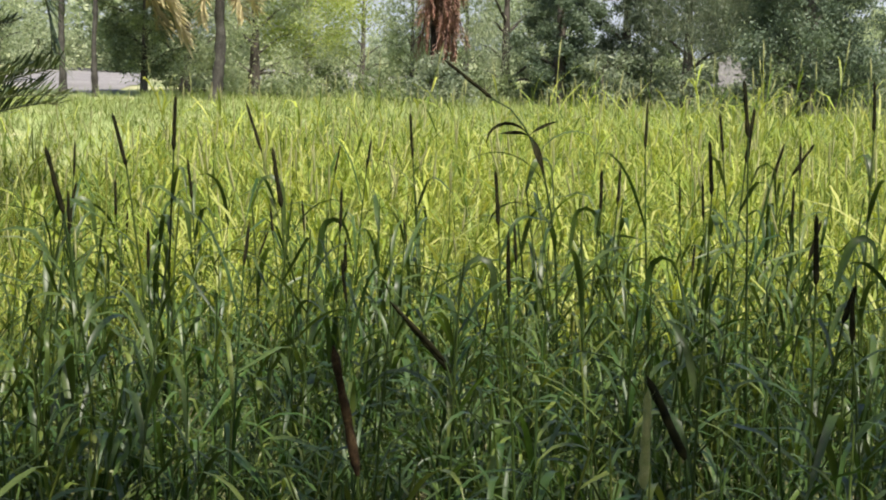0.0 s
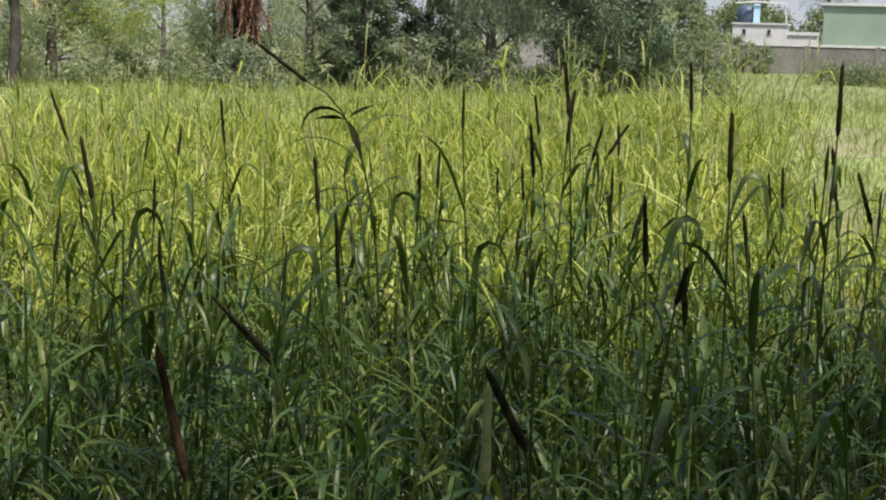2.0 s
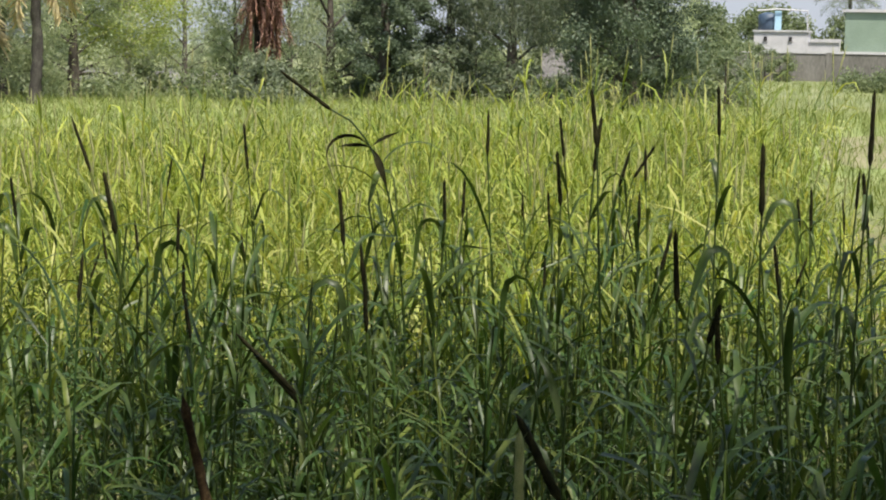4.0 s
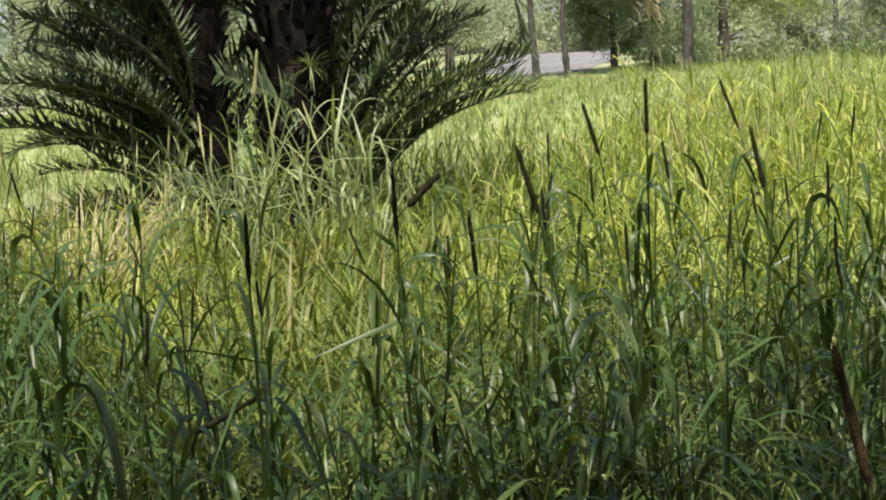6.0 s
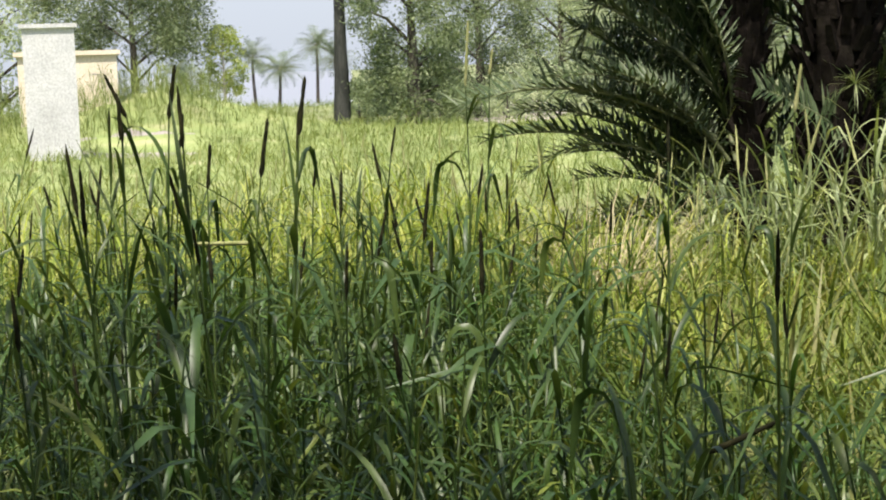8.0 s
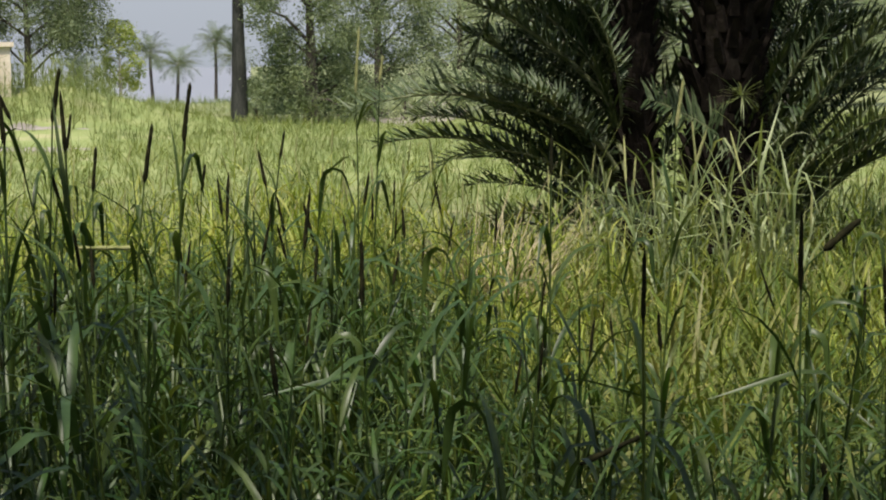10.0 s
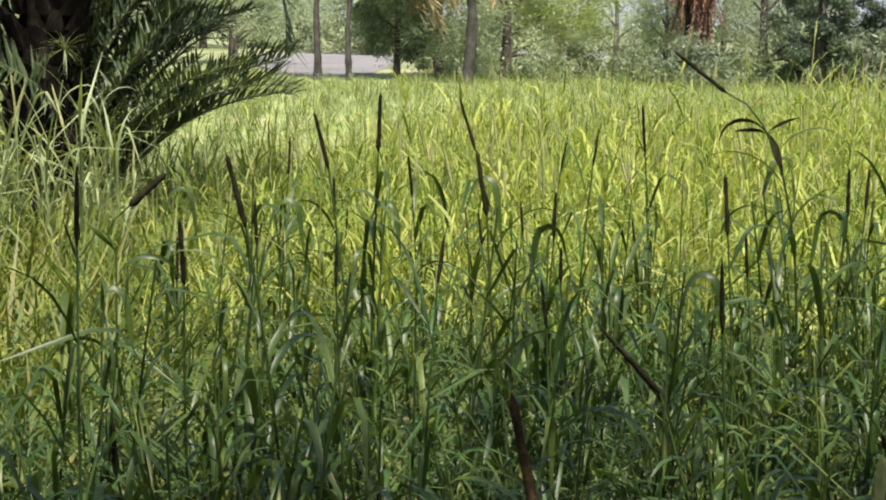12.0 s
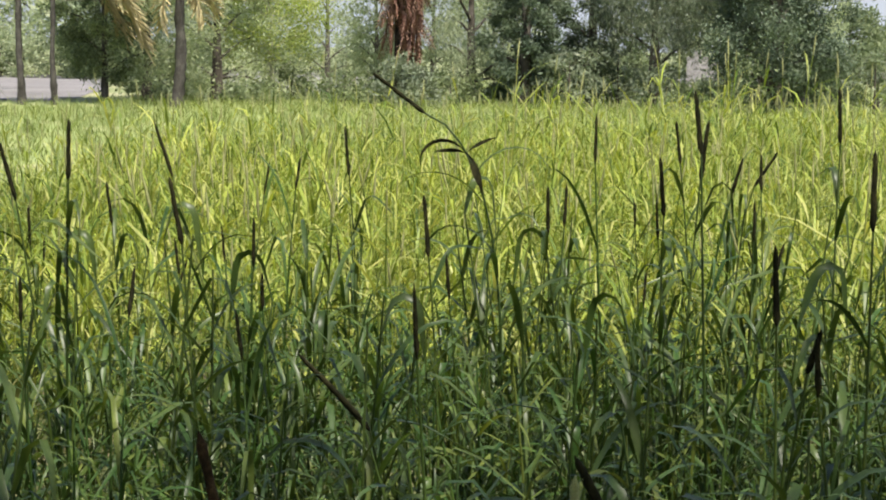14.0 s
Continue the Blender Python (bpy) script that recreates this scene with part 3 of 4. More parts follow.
HEADS_MORE = [
    (16.2, 4.3, 1.25, -1, .19), (14.8, 6.1, 1.36, -3, .19), (20.6, 5.6, 1.02, -17, .19), (16.8, 5.2, .90, -8, .19),
    (18.1, 7.3, .90, -2, .19), (-13.0, 7.9, .74, 12, .19), (-16.2, 4.8, .91, -4, .19), (-16.8, 7.0, .57, 1, .19),
    (-27.6, 6.2, .67, 8, .19), (-23.9, 3.9, .72, 64, .19), (-35.9, 7.5, .87, -14, .19), (-33.9, 4.7, .99, 0, .19),
    (-36.8, 7.7, .89, -11, .18), (-40.9, 5.4, 1.30, 9, .19), (-43.6, 8.1, 1.28, 8, .17), (-43.9, 5.6, 1.49, 9, .18),
    (-39.6, 5.4, 1.43, 8, .19), (-39.2, 8.1, 1.07, 9, .13), (-42.8, 6.7, 1.18, 6, .18)]
HEADS_LAST = [
    (-44.3, 6.0, 1.13, -14, .18), (-46.2, 6.3, 1.48, -24, .18), (-4.2, 3.0, .76, -12, .27),
    (7.7, 3.1, .80, -27, .19), (-18.1, 4.0, .59, -4, .13), (-2.0, 4.3, .75, -44, .23), (-1.4, 4.4, .70, -42, .20)]
HEADS_PALE = [(-22.9, 6.6, 1.41, 8, .19), (-33.9, 8.1, 1.53, 4, .32), (-33.1, 8.1, 1.58, 8, .13), (7.8, 3.0, .76, 0, .20), (-43.6, 5.6, 1.07, -88, .19)]


def hero_plant(az, d, foot, lean, length, rng, pale=False):
    """A single millet stalk with its own leaves and head, leaning as its head does."""
    tilt = radians(lean)
    right = np.array([math.cos(radians(az)), -math.sin(radians(az)), 0])
    top = np.array(spot(az, d, foot)) - right * math.sin(tilt) * length
    base = top - right * math.tan(max(-0.35, min(0.35, tilt * 0.4))) * foot
    base[2] = 0
    root = thing("millet_plant", base, "pale sunlit millet stalk with a ripe head" if pale else "dark green millet stalk with a brown upright seed head", "millet", "millet stalks")
    rel = top - base
    s = np.linspace(0, 1, 8)
    side = rng.normal(0, 0.02, 2)
    path = np.stack([rel[0] * s ** 1.3 + side[0] * np.sin(3.1 * s), rel[1] * s ** 1.3 + side[1] * np.sin(3.1 * s), rel[2] * s], 1)
    part("stem", mesh_of("stem", *tube(path, np.linspace(0.006, 0.0028, 8), 6)[:2], [MILLET_ONE]), root)
    way = right * math.sin(tilt) + np.array([0, 0, math.cos(tilt)])
    hd = spike(path[-1], way, length, 0.0074 if d > 3.5 else 0.0105, rng, 12, 8)
    hd = join([hd, bristles(path[-1], way, length, 0.007 if d > 3.5 else 0.01, rng)])
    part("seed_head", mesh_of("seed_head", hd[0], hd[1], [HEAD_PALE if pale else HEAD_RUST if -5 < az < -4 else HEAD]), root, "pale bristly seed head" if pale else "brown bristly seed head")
    turn = rng.uniform(0, 6.28)
    slim = .55 if d < 3.5 else 1
    for k in range(3 if d < 3.5 else 6):
        u = 0.25 + 0.72 * (k + rng.uniform(0, .4)) / 6
        p = np.array([np.interp(u, s, path[:, i]) for i in range(3)])
        a, e = turn + math.pi * k + rng.uniform(-.7, .7), rng.uniform(0.9, 1.3)
        lf = ribbon(p, (math.cos(a) * math.cos(e), math.sin(a) * math.cos(e), math.sin(e)), rng.uniform(.24, .42), rng.uniform(.016, .028) * slim, rng.uniform(1.2, 2.9), 9, .3, rng.uniform(-1, 1), 0, False, rng.uniform(1, 3.2), rng.uniform(.3, .6) if rng.uniform() < .6 else None)
        part("leaf", mesh_of("leaf", lf[0], lf[1], [MILLET_ONE]), root)


def build_heroes():
    rng = np.random.default_rng(21)
    for row in HEADS_SHADE + HEADS_MORE + HEADS_LAST:
        hero_plant(*row, rng)
    for row in HEADS_PALE:
        hero_plant(*row, rng, True)


build_heroes()


# stalks whose top leaf hangs over: heading, distance, height of the bend, heading of the leaf
BENT = [(-6.9, 6.0, 1.15, 95), (3.9, 6.2, 1.24, 60), (-34.1, 6.0, 1.33, -110), (-16.6, 6.8, .98, 70), (-14.7, 6.0, 1.0, 80), (-24.3, 6.5, .95, 100),
        (-35.4, 5.0, .86, 60), (-28.4, 3.7, .88, -100), (5.6, 6.5, 1.0, -90), (13.8, 5.0, 1.05, 80), (17.2, 6.0, 1.15, 100), (-4.0, 5.4, 1.0, -80),
        (-10.6, 6.0, 1.0, 100), (-30.2, 5.6, 1.05, -95), (-38.2, 5.0, 1.1, 90), (.6, 4.8, .95, 100), (8.2, 4.6, 1.0, -60), (-20.0, 5.2, .8, 75)]


def bent_plant(az, d, z, way, rng):
    base = np.array(spot(az, d)) + rng.normal(0, .03, 3) * [1, 1, 0]
    root = thing("millet_plant", base, "dark green millet stalk with its top leaf bent over", "millet", "millet stalks")
    s = np.linspace(0, 1, 7)
    side = rng.normal(0, .05, 2)
    path = np.stack([side[0] * s ** 2, side[1] * s ** 2, z * .86 * s], 1)
    part("stem", mesh_of("stem", *tube(path, np.linspace(.006, .003, 7), 6)[:2], [MILLET_ONE]), root)
    w = radians(way)
    lf = ribbon(path[-1], (math.sin(w) * .3, math.cos(w) * .3, .95), .42, .034, 2.7, 14, .4, rng.uniform(1.0, 2.0), 0, False, 1.1, rng.uniform(.38, .55))
    part("leaf", mesh_of("leaf", lf[0], lf[1], [MILLET_ONE]), root)
    for k in range(6):
        u = .15 + .75 * (k + rng.uniform(0, .5)) / 6
        p = np.array([np.interp(u, s, path[:, i]) for i in range(3)])
        a, e = rng.uniform(0, 6.28), rng.uniform(.95, 1.3)
        lf = ribbon(p, (math.cos(a) * math.cos(e), math.sin(a) * math.cos(e), math.sin(e)), rng.uniform(.3, .5), rng.uniform(.016, .028), rng.uniform(1.2, 2.9), 9, .3, rng.uniform(-1, 1), 0, False, rng.uniform(1, 3.2), rng.uniform(.3, .6) if rng.uniform() < .6 else None)
        part("leaf", mesh_of("leaf", lf[0], lf[1], [MILLET_ONE]), root)


def bowed_plant(rng):
    """The long stalk that bows far over, its head almost level."""
    base, foot = np.array(spot(4.2, 6.2)), np.array(spot(1.5, 6.2, 1.43))
    root = thing("millet_plant", base, "long dark millet stalk bowed far over by its head", "millet", "millet stalks")
    s = np.linspace(0, 1, 12)
    rel = foot - base
    path = np.stack([rel[0] * s ** 3, rel[1] * s ** 3, rel[2] * (1 - (1 - s) ** 1.5)], 1)
    part("stem", mesh_of("stem", *tube(path, np.linspace(.006, .003, 12), 6)[:2], [MILLET_ONE]), root)
    right = np.array([1.0, -.03, 0])
    hd = spike(path[-1], -.80 * right + np.array([0, 0, .6]), .24, .008, rng, 12, 8)
    part("seed_head", mesh_of("seed_head", hd[0], hd[1], [HEAD]), root, "dark brown seed head")
    for u, a, b in ((.5, 2.6, 2.6), (.62, 3.3, 1.9), (.72, .2, 2.8), (.35, 1, 2.2), (.45, 4.5, 2.4)):
        p = np.array([np.interp(u, s, path[:, i]) for i in range(3)])
        lf = ribbon(p, (math.cos(a) * .5, math.sin(a) * .5, .86), .42, .024, b, 9, .3, .5)
        part("leaf", mesh_of("leaf", lf[0], lf[1], [MILLET_ONE]), root)
    # Leaves at the node take HEAD, so their backlit dark is in the colour.
    node = np.array([np.interp(.79, s, path[:, i]) for i in range(3)])
    for w, L, wd, b in (((.45, -.1, -.8), .16, .038, .2), ((-.9, -.1, .25), .12, .022, .5), ((-.6, 0, .75), .24, .02, 2.6), ((.7, -.2, .6), .13, .02, .4)):
        lf = ribbon(node, w, L, wd, b, 9, .35, 2.2)
        part("leaf", mesh_of("leaf", lf[0], lf[1], [HEAD]), root, "leaf with backlit shade put into its colour")


def kinked_plant(rng):
    """A stalk kinked twice, its plump head standing out aslant."""
    az, d = -17.0, 6.0
    right = np.array([math.cos(radians(az)), -math.sin(radians(az)), 0])
    base = np.array(spot(az, d)) - right * .17
    root = thing("millet_plant", base, "dark millet stalk kinked under a slanting plump head", "millet", "millet stalks")
    up = np.array([0, 0, 1.0])
    path = np.array([0 * up, .45 * up, .83 * up, .9 * up - right * .03, .95 * up - right * .005, 1.0 * up + right * .047])
    part("stem", mesh_of("stem", *tube(path, [.006, .005, .004, .004, .0035, .003], 6)[:2], [MILLET_ONE]), root)
    # HEAD's near-black puts the spear's backlit shade into its colour.
    hd = spike(path[-1], right * .74 + up * .67, .17, .0145, rng, 12, 8)
    part("seed_head", mesh_of("seed_head", hd[0], hd[1], [HEAD]), root, "plump slanting head, backlit shade put into its colour")
    for p, w, L, wd, b in ((path[2], -right * .62 + up * .78, .16, .024, .2), (path[2] * .9, right * .5 + up * .8, .3, .024, 2.4),
                           (path[1], -right * .5 + up * .8, .34, .026, 2.5), (path[1] * .7, right * .4 - .4 * np.array(spot(az, 1)) + up * .8, .34, .026, 2.2)):
        lf = ribbon(p, w, L, wd, b, 10, .35, 2.4)
        part("leaf", mesh_of("leaf", lf[0], lf[1], [MILLET_ONE]), root)


def build_bent():
    rng = np.random.default_rng(27)
    for row in BENT:
        bent_plant(*row, rng)
    bowed_plant(rng)
    kinked_plant(rng)


build_bent()


def stalk_kinds(rng, count, material, label, **kw):
    """A few stalks of one kind, each built with all its parts."""
    first = []
    for k in range(count):
        root = thing("millet_plant", (0, 0, 0), label, "millet", "millet stalks")
        stem, leaves, head = millet_pieces(rng, height=rng.uniform(*kw["height"]), n_leaf=8, head=k % kw["every"] == 0, leaf_len=kw["leaf_len"], leaf_w=kw["leaf_w"], bend=kw["bend"], up=kw["up"])
        part("stem", mesh_of("stem", stem[0], stem[1], [material]), root)
        for lf in leaves:
            part("leaf", mesh_of("leaf", lf[0], lf[1], [material]), root)
        if head:
            part("seed_head", mesh_of("seed_head", head[0], head[1], [HEAD]), root, "brown bristly seed head")
            tagged(root, label + " and a seed head")
        first.append(root)
    return first


def plant_out(rng, first, x, y, scale):
    """Sets stalks at the given places: the built ones first, then copies of them."""
    places = [(a, b) for a, b in zip(x, y) if clearing(a, b) <= .35]
    for k, (a, b) in enumerate(places):
        m = Matrix.Translation((a, b, 0)) @ Euler((rng.normal(0, .07), rng.normal(0, .07), rng.uniform(0, 6.28))).to_matrix().to_4x4() @ Matrix.Scale(rng.uniform(*scale), 4)
        if k < len(first):
            first[k].matrix_basis = m
        else:
            copy_thing(first[k % len(first)], m)


def build_stalks():
    """Single stalks of the near stand."""
    rng = np.random.default_rng(45)
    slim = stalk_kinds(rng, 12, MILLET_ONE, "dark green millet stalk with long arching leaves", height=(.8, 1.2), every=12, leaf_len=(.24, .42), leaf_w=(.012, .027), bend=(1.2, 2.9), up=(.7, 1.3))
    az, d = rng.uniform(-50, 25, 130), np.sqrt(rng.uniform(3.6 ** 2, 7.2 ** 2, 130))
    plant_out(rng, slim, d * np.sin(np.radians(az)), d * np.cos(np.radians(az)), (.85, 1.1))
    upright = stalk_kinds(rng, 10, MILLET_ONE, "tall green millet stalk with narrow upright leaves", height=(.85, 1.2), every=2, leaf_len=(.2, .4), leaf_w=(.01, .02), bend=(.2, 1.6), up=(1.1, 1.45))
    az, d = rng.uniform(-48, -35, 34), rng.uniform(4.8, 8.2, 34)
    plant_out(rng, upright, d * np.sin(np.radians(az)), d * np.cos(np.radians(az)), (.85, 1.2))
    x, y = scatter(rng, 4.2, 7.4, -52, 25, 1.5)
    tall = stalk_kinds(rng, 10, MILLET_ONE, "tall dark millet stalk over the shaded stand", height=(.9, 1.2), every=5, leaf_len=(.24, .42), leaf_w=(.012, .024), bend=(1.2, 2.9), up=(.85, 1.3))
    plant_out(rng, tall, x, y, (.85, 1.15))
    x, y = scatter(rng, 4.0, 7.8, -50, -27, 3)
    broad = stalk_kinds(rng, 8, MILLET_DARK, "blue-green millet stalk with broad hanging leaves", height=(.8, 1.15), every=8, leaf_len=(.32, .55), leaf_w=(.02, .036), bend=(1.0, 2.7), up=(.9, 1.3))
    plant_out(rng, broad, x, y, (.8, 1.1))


build_stalks()


# ---- date palm in the field ----
def frond_mesh(name, rng, length, pairs, leaf, droop, slots, rise=0.9, wide=1.0):
    """A feather leaf: rachis along local +x rising and bending down, with two ranks of leaflets."""
    n = 14
    s = np.linspace(0, 1, n)
    ang = rise - droop * s ** 1.3
    step = length / (n - 1)
    path = np.zeros((n, 3))
    for i in range(1, n):
        path[i] = path[i - 1] + step * np.array([math.cos(ang[i]), 0, math.sin(ang[i])])
    ps = [tube(path, np.linspace(0.022, 0.004, n) * length / 1.8, 5, 1)]
    for k in range(pairs):
        u = 0.18 + 0.82 * k / (pairs - 1)
        p = np.array([np.interp(u, s, path[:, i]) for i in range(3)])
        a = float(np.interp(u, s, ang))
        f, upv = np.array([math.cos(a), 0, math.sin(a)]), np.array([-math.sin(a), 0, math.cos(a)])
        for sd in (-1, 1):
            L = leaf * (0.5 + 0.6 * math.sin(math.pi * (0.2 + 0.68 * u))) * rng.uniform(0.8, 1.15)
            fw = 0.25 + 0.5 * u + rng.uniform(-.2, .2)
            w = f * fw + np.array([0, sd, 0]) * rng.uniform(0.6, 1.0) + upv * rng.uniform(-0.1, 0.85)
            ps.append(ribbon(p, w, L, 0.022 * wide * leaf / 0.3, rng.uniform(0.0, 0.35), 3, 0.5, 0, 0, False, 1.2))
    V, F, M = join(ps)
    return mesh_of(name, V, F, slots, M)


def date_palm_trunk(rng, height, radius, lean):
    """A trunk clothed in the stubs of cut leaf bases."""
    n = 18
    s = np.linspace(0, 1, n)
    path = np.stack([lean[0] * s, lean[1] * s, height * s - 0.05], 1)
    ps = [tube(path, radius * (0.92 + 0.25 * (1 - s) ** 4), 12, 0, 0.06, rng)]
    rows = int(height / 0.11)
    for i in range(rows):
        z = 0.12 + i * 0.11
        for j in range(9):
            a = (j + 0.5 * (i % 2)) * 2 * math.pi / 9 + rng.uniform(-.12, .12)
            c = np.array([lean[0] * z / height, lean[1] * z / height, z])
            o = np.array([math.cos(a), math.sin(a), 0])
            t = np.array([-o[1], o[0], 0])
            h, w, out = rng.uniform(.12, .22), rng.uniform(.04, .07), rng.uniform(.04, .13)
            base = c + o * radius * 0.9
            tip = base + o * out + np.array([0, 0, h])
            V = np.array([base - t * w, base + t * w, base + t * w * .8 + o * .05 - [0, 0, .02], base - t * w * .8 + o * .05 - [0, 0, .02],
                          tip - t * w * .55, tip + t * w * .55, tip + t * w * .5 + o * .03, tip - t * w * .5 + o * .03])
            F = np.array([(0, 1, 5, 4), (2, 3, 7, 6), (1, 2, 6, 5), (3, 0, 4, 7), (4, 5, 6, 7)])
            ps.append((V, F, 0))
    V, F, M = join(ps)
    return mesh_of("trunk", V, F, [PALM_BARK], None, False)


def aim(p, az, roll=0.0, tilt=0.0):
    """A pose whose local +x points along the heading az."""
    return Matrix.Translation(p) @ Matrix.Rotation(radians(90 - az), 4, "Z") @ Matrix.Rotation(-tilt, 4, "Y") @ Matrix.Rotation(roll, 4, "X")


FOOT_FRONDS = [
    (.34, .30, 5, 1.9, .95, .6), (.40, .36, -8, 1.75, 1.05, 1.1), (.38, .3, 0, 1.75, .92, .85), (.36, .36, -18, 1.8, 1.0, .75), (.30, .35, 30, 1.9, 1.1, .55), (.28, .45, -5, 1.9, 1.22, .5),
    (.36, .5, 45, 1.8, 1.05, .7), (.25, .7, 12, 1.8, 1.15, .75), (.3, .3, -30, 1.75, 1.1, .9), (.2, .8, 25, 1.7, 1.3, .6), (.42, .28, 12, 1.75, .85, .5),
    (-.70, .62, 8, 1.65, .88, .95), (-.68, .60, -10, 1.5, .95, 1.6), (-.72, .62, 14, 1.15, .72, .85), (-.72, .58, 0, 1.0, .55, .7), (-.8, .48, -14, 1.05, .5, 1.3),
    (-.62, .5, 25, 1.7, 1.1, .7), (-.6, .55, 40, 1.7, 1.2, .7), (-.6, .9, -15, 1.45, 1.0, 1.1), (-.8, .4, 16, 1.0, .4, 1.0),
    (-.7, .8, 15, 1.5, .8, .7), (-.55, .9, 30, 1.6, 1.25, .6)]


def build_palm():
    rng = np.random.default_rng(33)
    root = thing("date_palm", PALM, "dark date palm clump with rough trunks and bushy low fronds", "palm tree")
    t1 = date_palm_trunk(rng, 4.6, 0.22, (0.12, 0.1))
    t2 = date_palm_trunk(rng, 3.8, 0.05, (-0.12, 0.1))
    right = np.array([math.cos(radians(-22)), -math.sin(radians(-22)), 0])
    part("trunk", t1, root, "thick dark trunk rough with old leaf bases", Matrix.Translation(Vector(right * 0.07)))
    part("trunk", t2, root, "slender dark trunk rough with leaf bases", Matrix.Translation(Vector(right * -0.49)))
    low = [frond_mesh("frond", rng, rng.uniform(1.4, 1.8), 52, 0.225, rng.uniform(0.5, 1.0), [FROND, RACHIS], rng.uniform(.95, 1.2), 1.35) for _ in range(6)]
    high = [frond_mesh("frond", rng, rng.uniform(1.9, 2.4), 42, 0.34, rng.uniform(1.3, 1.9), [FROND, RACHIS], rng.uniform(.5, .8)) for _ in range(5)]
    # fronds that reach out from the foot: sideways, height, heading off the side, length, rise, droop
    for u, z, off, L, rise, droop in FOOT_FRONDS:
        side = 68 - off if u > 0 else -112 + off
        fr = frond_mesh("frond", rng, L, int(L * 36), .235, droop, [FROND, RACHIS], rise, 1.35)
        part("frond", fr, root, "", aim(Vector(right * u) + Vector((0, -.12, z)), side, rng.uniform(-.25, .25)))
    # steep shoots round the foot
    for k in range(26):
        az = k * 137.5 + rng.uniform(-8, 8)
        if 100 < az % 360 < 220:
            continue
        off = right * (0.2 if az % 360 < 110 else -0.62 if az % 360 > 210 else -.3) + right * rng.uniform(-.12, .12)
        p = Vector(off) + Vector((0, rng.uniform(0, .3), rng.uniform(0.05, 0.6)))
        part("frond", low[k % 6], root, "", aim(p, az, rng.uniform(-.5, .5), rng.uniform(.0, .35)))
    # steep inner fronds, behind and beside the trunks
    for k in range(46):
        az = (k * 137.5) % 360
        if 85 < az < 235:
            continue
        p = Vector(right * (0.1 if az < 110 else -.55)) + Vector((-.1, rng.uniform(.2, .6), rng.uniform(.3, 1.6)))
        part("frond", low[k % 6], root, "", aim(p, az, rng.uniform(-.6, .6), rng.uniform(-.2, .55)))
    for k in range(28):
        side = rng.uniform(15, 72) if k % 2 else rng.uniform(-135, -60)
        p = Vector(right * (.2 if k % 2 else -.7)) + Vector((0, rng.uniform(.1, .35), rng.uniform(.2, 1.3)))
        part("frond", low[k % 6], root, "", aim(p, side, rng.uniform(-.5, .5), rng.uniform(.15 if k % 2 else -.15, .65)))
    # higher fronds that reach out beside the slender trunk
    for k in range(4):
        p = Vector(right * -.72) + Vector((0, rng.uniform(-.15, .25), .55 + .25 * k))
        part("frond", low[k % 6], root, "", aim(p, -112 + rng.uniform(-22, 26), rng.uniform(-.4, .4), rng.uniform(-.45, -.05)) @ Matrix.Scale(1.15, 4))
    # fronds that close the gap between the trunks
    for k in range(9):
        side = 1 if k % 2 else -1
        p = Vector(right * (-.25 - .45 * side)) + Vector((0, rng.uniform(.35, .6), .05 + .17 * k))
        part("frond", low[k % 6], root, "", aim(p, -22 + side * rng.uniform(78, 100), rng.uniform(-1.2, .2), rng.uniform(-.2, .3)))
    tuft = []
    for k in range(44):
        a, e = rng.uniform(0, 6.28), rng.uniform(-.5, 1.2)
        tuft.append(ribbon((0, 0, 0), (math.cos(a) * math.cos(e), math.sin(a) * math.cos(e), math.sin(e)), rng.uniform(.14, .3), .007, rng.uniform(.2, 1.2), 4, .3, 0, 0, False))
    V, F, M = join(tuft)
    part("dry_tuft", mesh_of("dry_tuft", V, F, [RANK]), root, "dry straw-coloured tuft", Matrix.Translation(Vector(right * .33) + Vector((.02, -.36, 1.42))))
    # the two crowns, whose outer fronds hang down
    for c, h, n in ((right * 0.27, 4.5, 42), (right * -0.87, 3.7, 34)):
        for k in range(n):
            az = k * 137.5
            part("frond", high[k % 5], root, "", aim(Vector(c) + Vector((0, 0, h)), az, rng.uniform(-.4, .4), rng.uniform(-.7, .6)))
    for c, h, n in ((right * 0.1, 2.7, 16), (right * -0.6, 2.5, 14)):
        for k in range(n):
            az = k * 360 / n + rng.uniform(-9, 9)
            if 95 < az < 225:
                continue
            part("frond", high[k % 5], root, "", aim(Vector(c) + Vector((0, 0, h)), az, rng.uniform(-.4, .4), rng.uniform(-.5, .1)))


build_palm()


def build_straw():
    rng = np.random.default_rng(38)
    for az, d, n in ((-29.4, 9.6, 150), (-30.1, 9.9, 100), (-28.8, 9.9, 90)):
        root = thing("straw_clump", spot(az, d), "pale dry straw tuft beside the palm", "dry grass", "straw tufts")
        ps = []
        for k in range(n):
            a, e = rng.uniform(0, 6.28), rng.uniform(.5, 1.5)
            ps.append(ribbon((rng.normal(0, .08), rng.normal(0, .08), 0), (math.cos(a) * math.cos(e), math.sin(a) * math.cos(e), math.sin(e)), rng.uniform(.7, 1.2), .009, rng.uniform(.2, 1.5), 4, .2, 0, 0, True))
        V, F, M = join(ps)
        part("tuft", mesh_of("tuft", V, F, [STRAW]), root)


build_straw()


